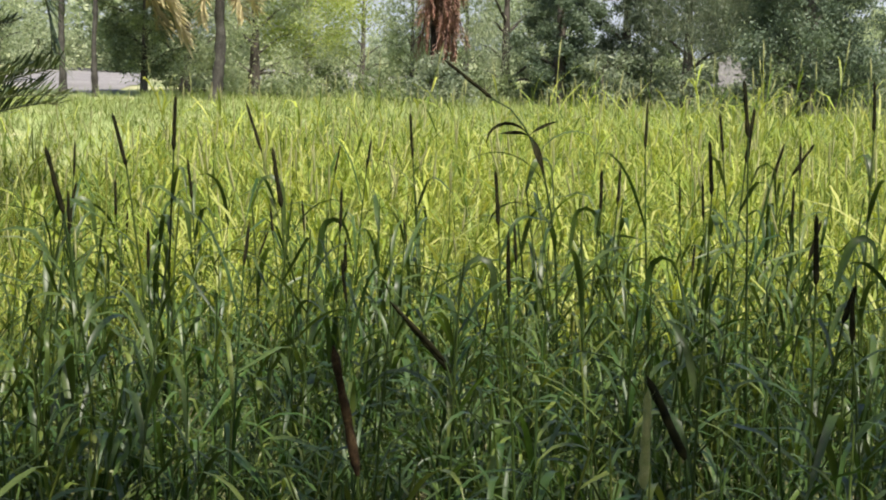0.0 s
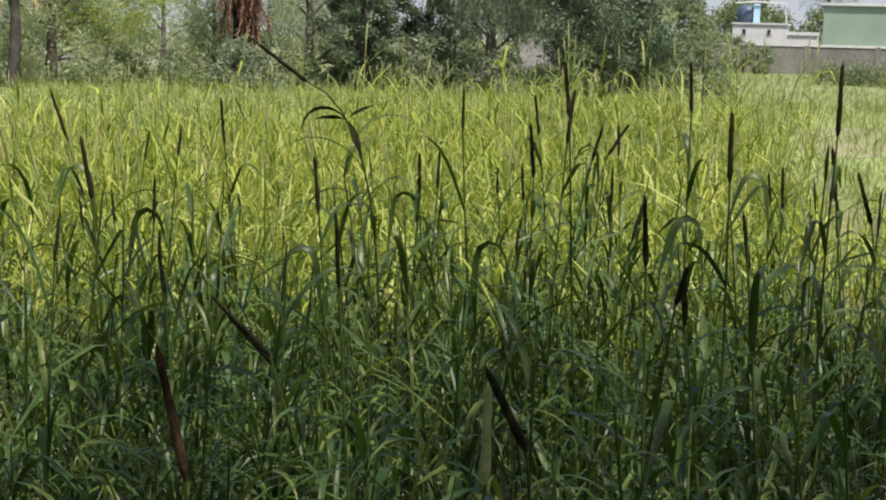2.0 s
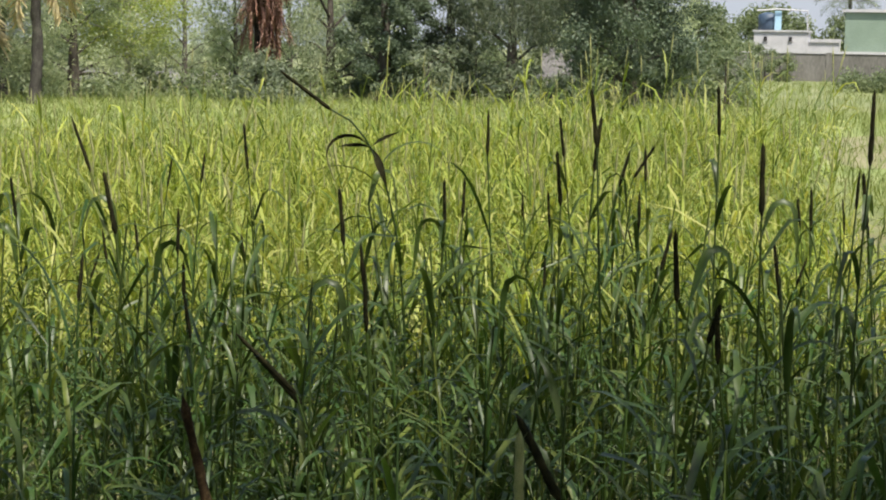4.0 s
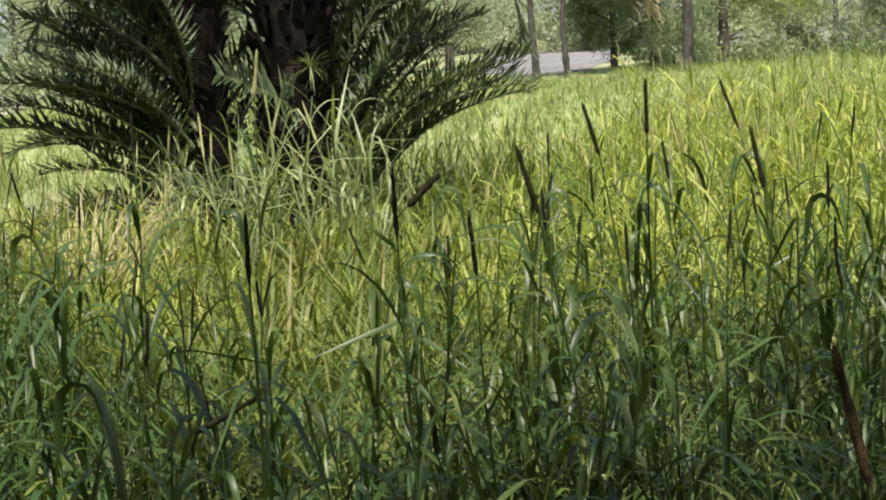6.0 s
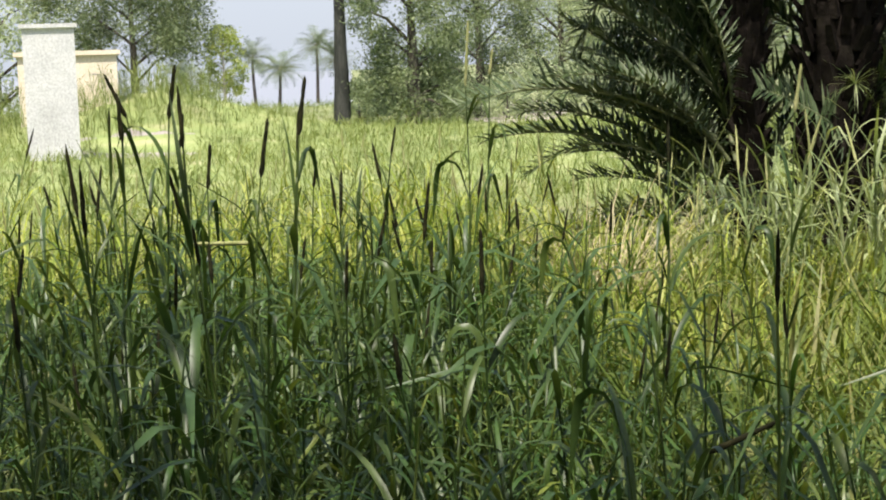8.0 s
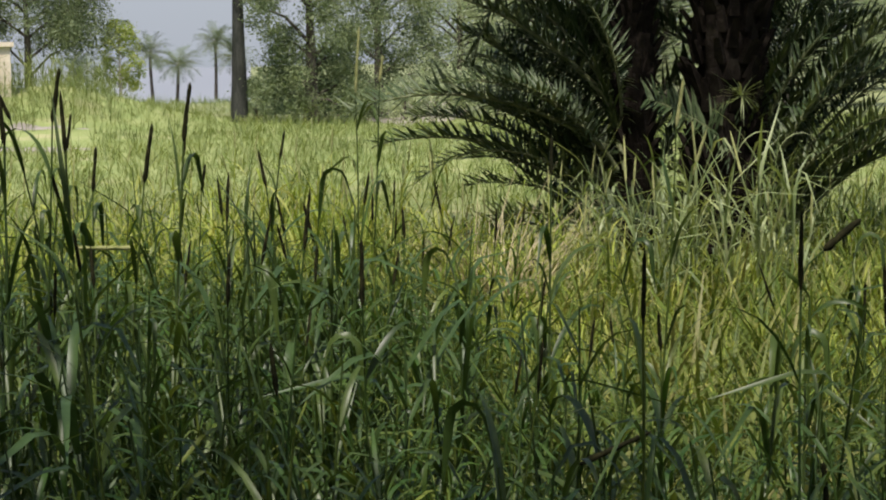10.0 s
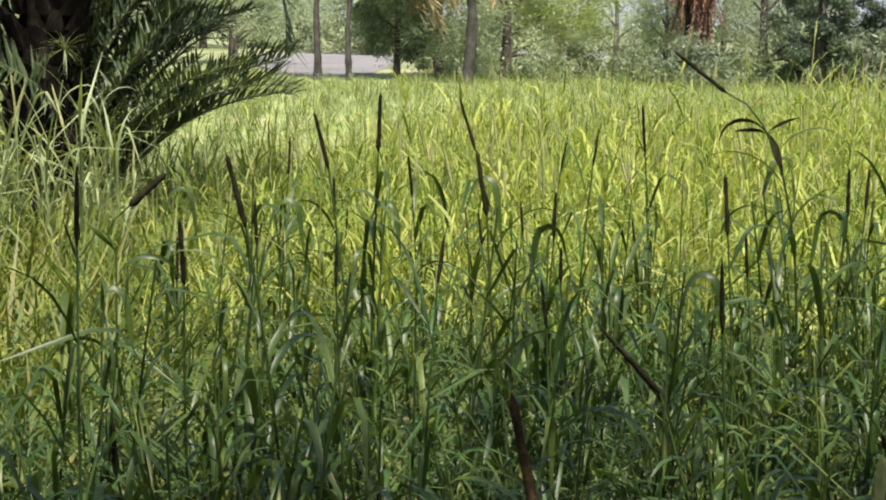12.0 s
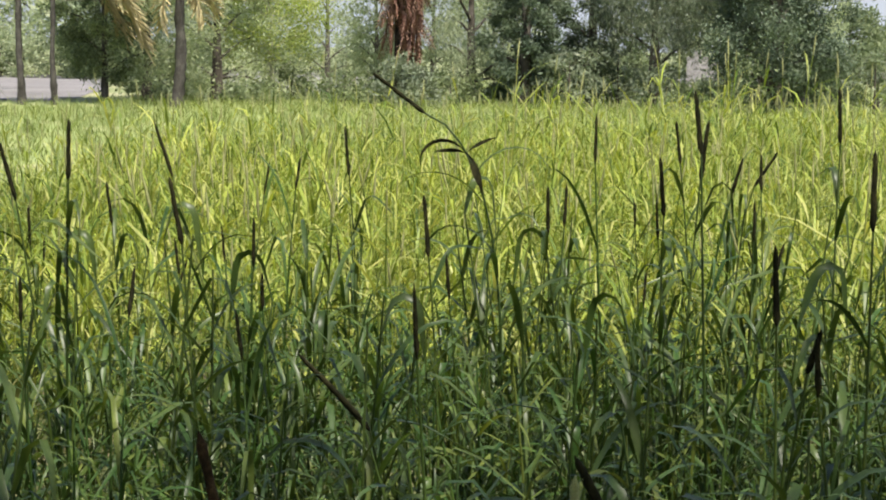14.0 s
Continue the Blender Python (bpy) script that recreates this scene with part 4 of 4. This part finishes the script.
# ---- trees ----
def leaf_cloud(rng, blobs, n, size, droop=0.0):
    """Many small leaves in uneven clumps."""
    blobs = np.asarray(blobs, float)
    w = blobs[:, 3] * blobs[:, 4] * blobs[:, 5]
    pick = rng.choice(len(blobs), n, p=w / w.sum())
    b = blobs[pick]
    u = np.clip(rng.normal(0, 0.46, (n, 3)), -1.3, 1.3)
    c = b[:, :3] + u * b[:, 3:6]
    d = rng.normal(size=(n, 3))
    d[:, 2] -= droop
    d /= np.linalg.norm(d, axis=1, keepdims=True)
    e = np.cross(d, rng.normal(size=(n, 3)))
    e /= np.linalg.norm(e, axis=1, keepdims=True) + 1e-9
    L = size * rng.uniform(0.6, 1.3, (n, 1))
    W = L * rng.uniform(0.25, 0.45, (n, 1)) * (0.6 if droop > 1 else 1)
    V = np.stack([c - d * L * .5, c + e * W * .5, c + d * L * .5, c - e * W * .5], 1).reshape(-1, 3)
    F = np.arange(4 * n).reshape(-1, 4)
    return V, F


def make_tree(rng, at, height, trunk_r, crown_r, crown_low, leaf_mat, bark, label, leaves=7000, size=0.2, droop=0.0, category="tree", lean=0.0, blobs=54, name="tree", group="trees along the field"):
    root = thing(name, at, label, category, group)
    s = np.linspace(0, 1, 8)
    la = rng.uniform(0, 6.28)
    path = np.stack([lean * math.cos(la) * s + 0.15 * trunk_r * np.sin(5 * s), lean * math.sin(la) * s, height * 0.85 * s - 0.08], 1)
    trunk = part("trunk", mesh_of("trunk", *tube(path, trunk_r * (1.15 - s * 0.9) + 0.25 * trunk_r * (1 - s) ** 6, 9, 0, 0.08, rng)[:2], [bark]), root)
    bl = []
    for k in range(blobs):
        a = k * 2.4 + rng.uniform(-.4, .4)
        z = crown_low + (height - crown_low) * ((k + rng.uniform(0, 1)) / blobs)
        f = (z - crown_low) / (height - crown_low + 1e-6)
        rr = crown_r * (0.35 + 0.75 * math.sin(math.pi * min(1, 0.22 + 0.75 * f))) * rng.uniform(0.35, 0.95)
        r0 = crown_r * rng.uniform(0.28, 0.5) * (1.0 if blobs < 45 else 0.72)
        c = np.array([rr * math.cos(a), rr * math.sin(a), z])
        bl.append((*c, r0, r0, r0 * (1.25 if droop > 1 else 0.75)))
        if k % (2 if blobs < 45 else 4) == 0:
            u = max(0.15, min(0.9, (z - 0.5 * rr) / (height * 0.85)))
            p = np.array([np.interp(u, s, path[:, i]) for i in range(3)])
            mid = (p + c) / 2 + [0, 0, 0.12 * rr]
            lm = tube([p, mid, c], [trunk_r * .38, trunk_r * .22, trunk_r * .07], 5)
            part("limb", mesh_of("limb", lm[0], lm[1], [bark]), root)
    V, F = leaf_cloud(rng, bl, leaves, size, droop)
    part("crown", mesh_of("crown", V, F, [leaf_mat], None, False), root)
    return root


def feather_crown(rng, root, h, n, length, mesh_pool, tilt=(-.5, .7)):
    for k in range(n):
        part("frond", mesh_pool[k % len(mesh_pool)], root, "", aim(Vector((0, 0, h)), k * 137.5, rng.uniform(-.4, .4), rng.uniform(*tilt)))


def build_trees():
    rng = np.random.default_rng(71)
    mid, dark, grey, yel = "leafy green tree at the edge of the field", "dark dense tree beside the field", "grey-green tree with drooping foliage", "light yellow-green tree with slender trunk"
    # heading, distance, height, trunk, crown radius, lowest foliage
    T = make_tree
    T(rng, spot(-10.4, 49), 5.8, 0.09, 1.45, 0.7, CROWN_DEEP, BARK, dark, 33567, .123)
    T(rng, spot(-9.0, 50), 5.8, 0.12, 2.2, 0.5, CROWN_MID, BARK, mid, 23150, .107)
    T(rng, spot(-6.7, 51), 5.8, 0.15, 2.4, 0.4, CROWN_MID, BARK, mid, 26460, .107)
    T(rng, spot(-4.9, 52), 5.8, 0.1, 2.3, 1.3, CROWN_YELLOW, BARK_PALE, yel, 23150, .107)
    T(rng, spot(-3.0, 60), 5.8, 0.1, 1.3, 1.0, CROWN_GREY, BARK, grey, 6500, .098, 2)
    T(rng, spot(-1.3, 50), 4.2, 0.08, 1.4, 1.1, CROWN_MID, BARK, "small round young tree with thin trunk", 8268, .123)
    T(rng, spot(1.9, 50), 5.8, 0.15, 1.7, .6, CROWN_GREY, BARK, grey, 23150, .115, 2)
    T(rng, spot(3.75, 48), 5.4, .2, 1.15, .3, CROWN_DARK, BARK, dark, 39788, .123)
    T(rng, spot(6.0, 50), 5.8, .18, 1.1, .2, CROWN_DARK, BARK, dark, 18473, .123)
    T(rng, spot(8.1, 49), 5.8, .16, 1.9, 1.9, CROWN_SLATE, BARK, grey, 39788, .123, 2)
    T(rng, spot(10.6, 51), 6.2, .16, 1.7, 2.9, CROWN_SLATE, BARK, dark, 28420, .123)
    T(rng, spot(12.15, 47), 5.8, 0.22, 2.05, .8, CROWN_DARK, BARK, dark, 46200, .123)
    T(rng, spot(13.0, 53), 5.8, 0.15, 1.35, 1.4, CROWN_MID, BARK, mid, 23150, .107)
    # left of the palm
    T(rng, spot(-38.05, 46), 9, .2, 2.4, 6.6, CROWN_MID, BARK_DARK, "tall tree with thick bare dark trunk", 9800, .115)
    T(rng, spot(-35.6, 47), 5.8, 0.18, 1.9, .3, CROWN_DEEP, BARK, mid, 36380, .107)
    T(rng, spot(-33.3, 52), 5.8, 0.15, 1.9, .7, CROWN_DEEP, BARK, mid, 26460, .115)
    T(rng, spot(-30.5, 60), 5.8, 0.15, 2.6, 1.5, CROWN_MID, BARK, mid, 23150, .115)
    T(rng, spot(-27.0, 58), 5.8, 0.15, 2.8, .9, CROWN_GREY, BARK, grey, 23150, .115)
    T(rng, spot(-23.5, 60), 5.8, 0.15, 2.8, .9, CROWN_MID, BARK, mid, 23150, .115)
    T(rng, spot(-19.5, 58), 5.8, 0.15, 2.8, 1.0, CROWN_GREY, BARK, grey, 23150, .115)
    T(rng, spot(-16.0, 60), 5.8, 0.15, 2.5, 1.2, CROWN_MID, BARK, mid, 23150, .115)
    T(rng, spot(-45.0, 52), 6.2, .13, 2.6, 2.3, CROWN_DEEP, BARK, mid, 46000, .115)
    T(rng, spot(-49.5, 54), 5.8, 0.15, 3.0, 1.0, CROWN_MID, BARK, mid, 11200, .164)
    T(rng, spot(-42.0, 52), 3, 0.06, .75, 1.0, CROWN_YELLOW, BARK_PALE, yel, 5290, .098)
    # low bushes under and between the trees
    for k in range(44):
        az = -9.5 + 25.5 * (k + rng.uniform(0, 1)) / 44
        h = rng.uniform(.8, 2.0)
        if -7.5 < az < 3 and k % 3:
            continue
        if 8.8 < az < 11.6 or -6 < az < -1.6:
            h *= .45
        T(rng, spot(az, rng.uniform(46, 58)), h, .04, rng.uniform(.7, 1.2), .12, (CROWN_DEEP, CROWN_SLATE, CROWN_DEEP if az > 2.5 else CROWN_GREY)[k % 3], BARK, "low leafy bush under the trees", 1300, .15, 0, "bush", blobs=10, name="bush", group="bushes along the field")
    for az, h in ((-.6, 1.5), (.1, 1.3), (-.25, 1.7)):
        T(rng, spot(az, 45.8), .75 * h, .04, .75, .1, CROWN_SLATE, BARK, "low leafy bush under the trees", 1500, .13, 0, "bush", blobs=10, name="bush", group="bushes along the field")
    for k in range(14):
        az = -37.5 + 8.5 * (k + rng.uniform(0, 1)) / 14
        T(rng, spot(az, rng.uniform(48, 56)), rng.uniform(.6, 1.5), .04, rng.uniform(.7, 1.1), .12, (CROWN_MID, CROWN_GREY)[k % 2], BARK, "low leafy bush under the trees", 1200, .15, 0, "bush", blobs=10, name="bush", group="bushes along the field")
    for k in range(9):
        az = -16.2 + 6.4 * (k + rng.uniform(0, 1)) / 9
        T(rng, spot(az, rng.uniform(76, 92)), rng.uniform(1.4, 2.8), .05, rng.uniform(1.0, 1.5), .1, (CROWN_GREY, CROWN_DEEP)[k % 2], BARK, "low leafy bush beyond the bare ground", 2200, .2, 0, "bush", blobs=10, name="bush", group="bushes along the field")
    for az, d, h, r in ((16.7, 97, 1.9, .9), (17.2, 96, 1.6, .8), (15.9, 95, 2.4, 1.3), (19.8, 74, .7, 1.2), (20.9, 73, .8, 1.3), (22.0, 74, .7, 1.2), (15.0, 90, 2.0, 1.4)):
        T(rng, spot(az, d), h, .05, r, .08, CROWN_DEEP, BARK, "low dark bush before the boundary wall", 2200, .15, 0, "bush", blobs=10, name="bush", group="bushes along the field")
    for k in range(7):
        T(rng, spot(-4.8 + .6 * k, 92 + 5 * (k % 2)), 1.7 + .3 * (k % 3), .05, 1.2, .1, (CROWN_GREY, CROWN_DEEP)[k % 2], BARK, "low leafy bush beyond the bare ground", 2200, .2, 0, "bush", blobs=10, name="bush", group="bushes along the field")
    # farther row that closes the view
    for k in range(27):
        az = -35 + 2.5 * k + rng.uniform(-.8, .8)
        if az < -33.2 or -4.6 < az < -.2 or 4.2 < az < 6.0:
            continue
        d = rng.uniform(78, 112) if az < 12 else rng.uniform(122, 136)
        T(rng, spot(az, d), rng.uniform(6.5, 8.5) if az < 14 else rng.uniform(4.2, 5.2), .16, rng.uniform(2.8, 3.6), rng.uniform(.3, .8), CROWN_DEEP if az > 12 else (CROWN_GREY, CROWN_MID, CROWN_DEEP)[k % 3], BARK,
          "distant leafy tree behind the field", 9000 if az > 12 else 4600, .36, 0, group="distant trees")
    for az in (-56, -62, 34, 41, 49):
        T(rng, spot(az, 60), 9, .2, 3.6, .8, CROWN_MID, BARK, mid, 4500, .3)
    # shade trees over and behind the camera, unseen and added to shade the stand
    rng = np.random.default_rng(77)
    for x, y, r, n in ((-10.9, -2.2, 5.0, 6600), (-15.6, 1.2, 5.2, 8600), (-2.5, -4.7, 4.6, 6200), (3.0, -3.4, 5.0, 7400), (11.2, -4.9, 5.2, 7400), (18.4, -4.2, 5.2, 8600), (.4, -8.8, 5.2, 8600), (-10, -7.8, 5.2, 8600)):
        T(rng, Vector((x, y, 0)), 9.5, .28, r, 5.2, CROWN_MID, BARK, "unseen broad tree added behind the camera to cast shade", n, .42, 0, blobs=40, group="shade trees")


build_trees()


def build_far_palms():
    rng = np.random.default_rng(81)
    pool = [frond_mesh("frond", rng, 2.6, 20, 0.5, rng.uniform(1.6, 2.2), [FROND, RACHIS], .75) for _ in range(4)]
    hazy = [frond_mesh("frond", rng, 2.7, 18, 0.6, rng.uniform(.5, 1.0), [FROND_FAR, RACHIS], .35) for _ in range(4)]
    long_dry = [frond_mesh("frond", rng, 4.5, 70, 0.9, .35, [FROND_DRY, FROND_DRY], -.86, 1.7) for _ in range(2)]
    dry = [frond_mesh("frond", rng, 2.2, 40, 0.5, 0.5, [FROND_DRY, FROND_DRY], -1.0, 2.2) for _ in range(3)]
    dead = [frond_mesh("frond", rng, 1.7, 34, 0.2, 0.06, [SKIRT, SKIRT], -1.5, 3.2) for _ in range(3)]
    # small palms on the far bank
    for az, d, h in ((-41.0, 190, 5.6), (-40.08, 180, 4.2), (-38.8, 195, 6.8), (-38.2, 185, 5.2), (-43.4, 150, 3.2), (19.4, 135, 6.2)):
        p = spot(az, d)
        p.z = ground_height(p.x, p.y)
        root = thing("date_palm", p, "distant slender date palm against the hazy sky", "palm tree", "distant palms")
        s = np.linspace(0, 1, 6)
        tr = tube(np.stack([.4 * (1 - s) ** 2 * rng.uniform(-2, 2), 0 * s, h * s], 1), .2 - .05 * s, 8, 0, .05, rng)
        # BARK is paler than PALM_BARK here, standing in for the haze.
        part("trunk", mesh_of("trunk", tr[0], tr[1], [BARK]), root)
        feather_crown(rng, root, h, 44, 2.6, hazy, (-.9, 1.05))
    # the palms of the tree line, with dry fronds hanging
    for az, d, h, r, n_dry in ((-8.02, 45, 4.7, .125, 3), (-13.06, 46, 6.2, .075, 0), (-12.0, 46, 5.3, .065, 1)):
        root = thing("date_palm", spot(az, d), "date palm with dry yellow fronds hanging down" if n_dry else "young date palm with a thin dark trunk", "palm tree", "palms along the field")
        s = np.linspace(0, 1, 30)
        sway, ph = rng.uniform(.06, .2), rng.uniform(0, 6)
        bow = sway * np.sin(2.6 * s + ph) + .04 * np.sin(9 * s + 2 * ph)
        notch = 1 + .16 * (np.arange(30) % 2) + .5 * np.exp(-s * 14)
        tr = tube(np.stack([bow - bow[0], 0 * s, h * s - .05], 1), r * (1.1 - .3 * s) * notch, 9, 0, .2, rng)
        part("trunk", mesh_of("trunk", tr[0], tr[1], [BARK_MID]), root)
        feather_crown(rng, root, h, 18, 2.6, pool, (.1, .9))
        if n_dry == 1:
            for k, (swing, turn) in enumerate(((90, 0), (62, .1))):
                part("dry_frond", long_dry[k], root, "dry yellow hanging frond", aim(Vector((.05, -.1, h - .05)), az + swing, .35, turn))
        elif n_dry:
            for k in range(n_dry):
                part("dry_frond", dry[k % 3], root, "dry yellow hanging frond", aim(Vector((0, 0, h - .3 - .1 * k)), 60 + k * 75 + rng.uniform(-15, 15), rng.uniform(-.4, .4), rng.uniform(-.25, .1)))
    # the palm with its skirt of dead leaves
    root = thing("date_palm", spot(-0.35, 47), "palm with a thick skirt of dead reddish-brown fronds", "palm tree", "palms along the field")
    s = np.linspace(0, 1, 6)
    tr = tube(np.stack([0 * s, 0 * s, 5.6 * s - .05], 1), .26 * (1.1 - .2 * s), 10, 0, .12, rng)
    part("trunk", mesh_of("trunk", tr[0], tr[1], [PALM_BARK]), root)
    feather_crown(rng, root, 5.6, 20, 2.6, pool, (-.1, .9))
    for k in range(64):
        z = 2.9 + 2.5 * (k % 8) / 8
        part("dead_frond", dead[k % 3], root, "dead reddish-brown frond", aim(Vector((.3 * math.sin(radians(k * 137.5)), .3 * math.cos(radians(k * 137.5)), z)), k * 137.5, rng.uniform(-.5, .5), rng.uniform(-.1, 0)))


build_far_palms()


# ---- buildings ----
def build_buildings():
    c = spot(20.5, 100)
    turn = Matrix.Translation(c) @ Matrix.Rotation(radians(-20.5), 4, "Z")
    wall = thing("boundary_wall", (0, 0, 0), "long grey cement boundary wall stained with damp", "wall", kind="structure")
    wall.matrix_basis = turn
    for k in range(8):
        x0 = -11 + k * 4.0
        part("panel", mesh_of("panel", *box(x0 + .15, x0 + 3.85, -.1, .1, -.1, 1.62)[:2], [CEMENT], None, False), wall)
        part("post", mesh_of("post", *box(x0 - .15, x0 + .15, -.14, .14, -.1, 1.69)[:2], [CEMENT], None, False), wall)
        part("coping", mesh_of("coping", *box(x0 + .15, x0 + 3.85, -.15, .15, 1.62, 1.7)[:2], [PLASTER], None, False), wall, "whitish coping")
    house = thing("house", (0, 0, 0), "small flat-roofed white plastered house with two little windows", "house")
    house.matrix_basis = turn
    V, F, M = join([box(-7.65, -4.4, 4, 8, 0, 2.9), box(-4.4, -2.55, 4.2, 8, 0, 2.3)])
    part("wall", mesh_of("wall", V, F, [PLASTER], None, False), house)
    part("roof", mesh_of("roof", *box(-7.73, -4.3, 3.9, 8.1, 2.9, 3.0)[:2], [PLASTER], None, False), house)
    part("parapet", mesh_of("parapet", *box(-4.3, -2.45, 4.1, 4.25, 2.3, 2.5)[:2], [PLASTER], None, False), house)
    for x in (-6.95, -5.45):
        w = part("window", mesh_of("window", *box(x - .1, x + .1, 3.96, 4.02, 2.33, 2.6)[:2], [DARK], None, False), house, "small dark window")
        part("sill", mesh_of("sill", *box(x - .14, x + .14, 3.94, 4.0, 2.28, 2.33)[:2], [CEMENT], None, False), w)
    tank = thing("water_tank", turn @ Vector((-6.95, 6, 3.0)), "dark blue plastic water tank on the house roof", "water tank")
    s = np.array([0, .06, .5, .95, 1.05, 1.12])
    tk = tube(np.stack([0 * s, 0 * s, s], 1), [.55, .62, .6, .62, .4, .12], 18)
    part("body", mesh_of("body", tk[0], tk[1], [TANK]), tank)
    part("pipe", mesh_of("pipe", *box(.2, .62, -.74, -.66, 0, 1.2)[:2], [PIPE], None, False), tank, "pale blue upright sheet")
    feed = tube([(-1.0, -.9, 1.2), (.4, -.9, 1.3), (2.2, -.9, 1.22), (2.25, -.9, 0)], [.05] * 4, 8)
    part("feed_pipe", mesh_of("feed_pipe", feed[0], feed[1], [PLASTER]), tank, "thin white pipe")
    hall = thing("green_building", (0, 0, 0), "large pale green building with a white edge", "building")
    hall.matrix_basis = turn
    part("wall", mesh_of("wall", *box(-2.35, 22, 9, 18, 0, 4.25)[:2], [GREEN_SHEET], None, False), hall)
    part("plinth", mesh_of("plinth", *box(-2.6, 22.2, 8.6, 9.0, 0, 1.78)[:2], [PLASTER], None, False), hall, "white base course")
    part("roof", mesh_of("roof", *box(-2.55, 22.2, 8.8, 18.2, 4.25, 4.43)[:2], [PLASTER], None, False), hall, "white roof edge")
    ruin = thing("ruined_wall", spot(10.2, 80), "low broken pale masonry wall behind the trees", "wall")
    ruin.rotation_euler[2] = radians(-10)
    rng = np.random.default_rng(91)
    for k in range(9):
        x0, top = -1.45 + .34 * k, 1.35 + .3 * math.sin(k * 1.7) + rng.uniform(-.1, .1)
        for z0 in np.arange(-.05, top, .3):
            part("block", mesh_of("block", *box(x0, x0 + .33, rng.uniform(-.04, .0), .28, z0, z0 + .288)[:2], [STONE], None, False), ruin)
    # left end: pillar and shed
    pil = thing("pillar", spot(-47.75, 34), "white plastered gate pillar at the field's edge", "pillar")
    pil.rotation_euler[2] = radians(47)
    V, F, M = join([box(-.5, .5, -.25, .25, -.1, 2.6), box(-.56, .56, -.31, .31, 2.6, 2.68)])
    part("shaft", mesh_of("shaft", V, F, [PLASTER], None, False), pil)
    shed = thing("shed", spot(-46.3, 46), "plain beige plastered hut half hidden by leaves", "hut")
    shed.rotation_euler[2] = radians(46)
    part("wall", mesh_of("wall", *box(-2, .6, 0, 3, -.2, 2.2)[:2], [BEIGE], None, False), shed)
    part("roof", mesh_of("roof", *box(-2.1, .7, -.1, 3.1, 2.2, 2.32)[:2], [BEIGE], None, False), shed)


build_buildings()
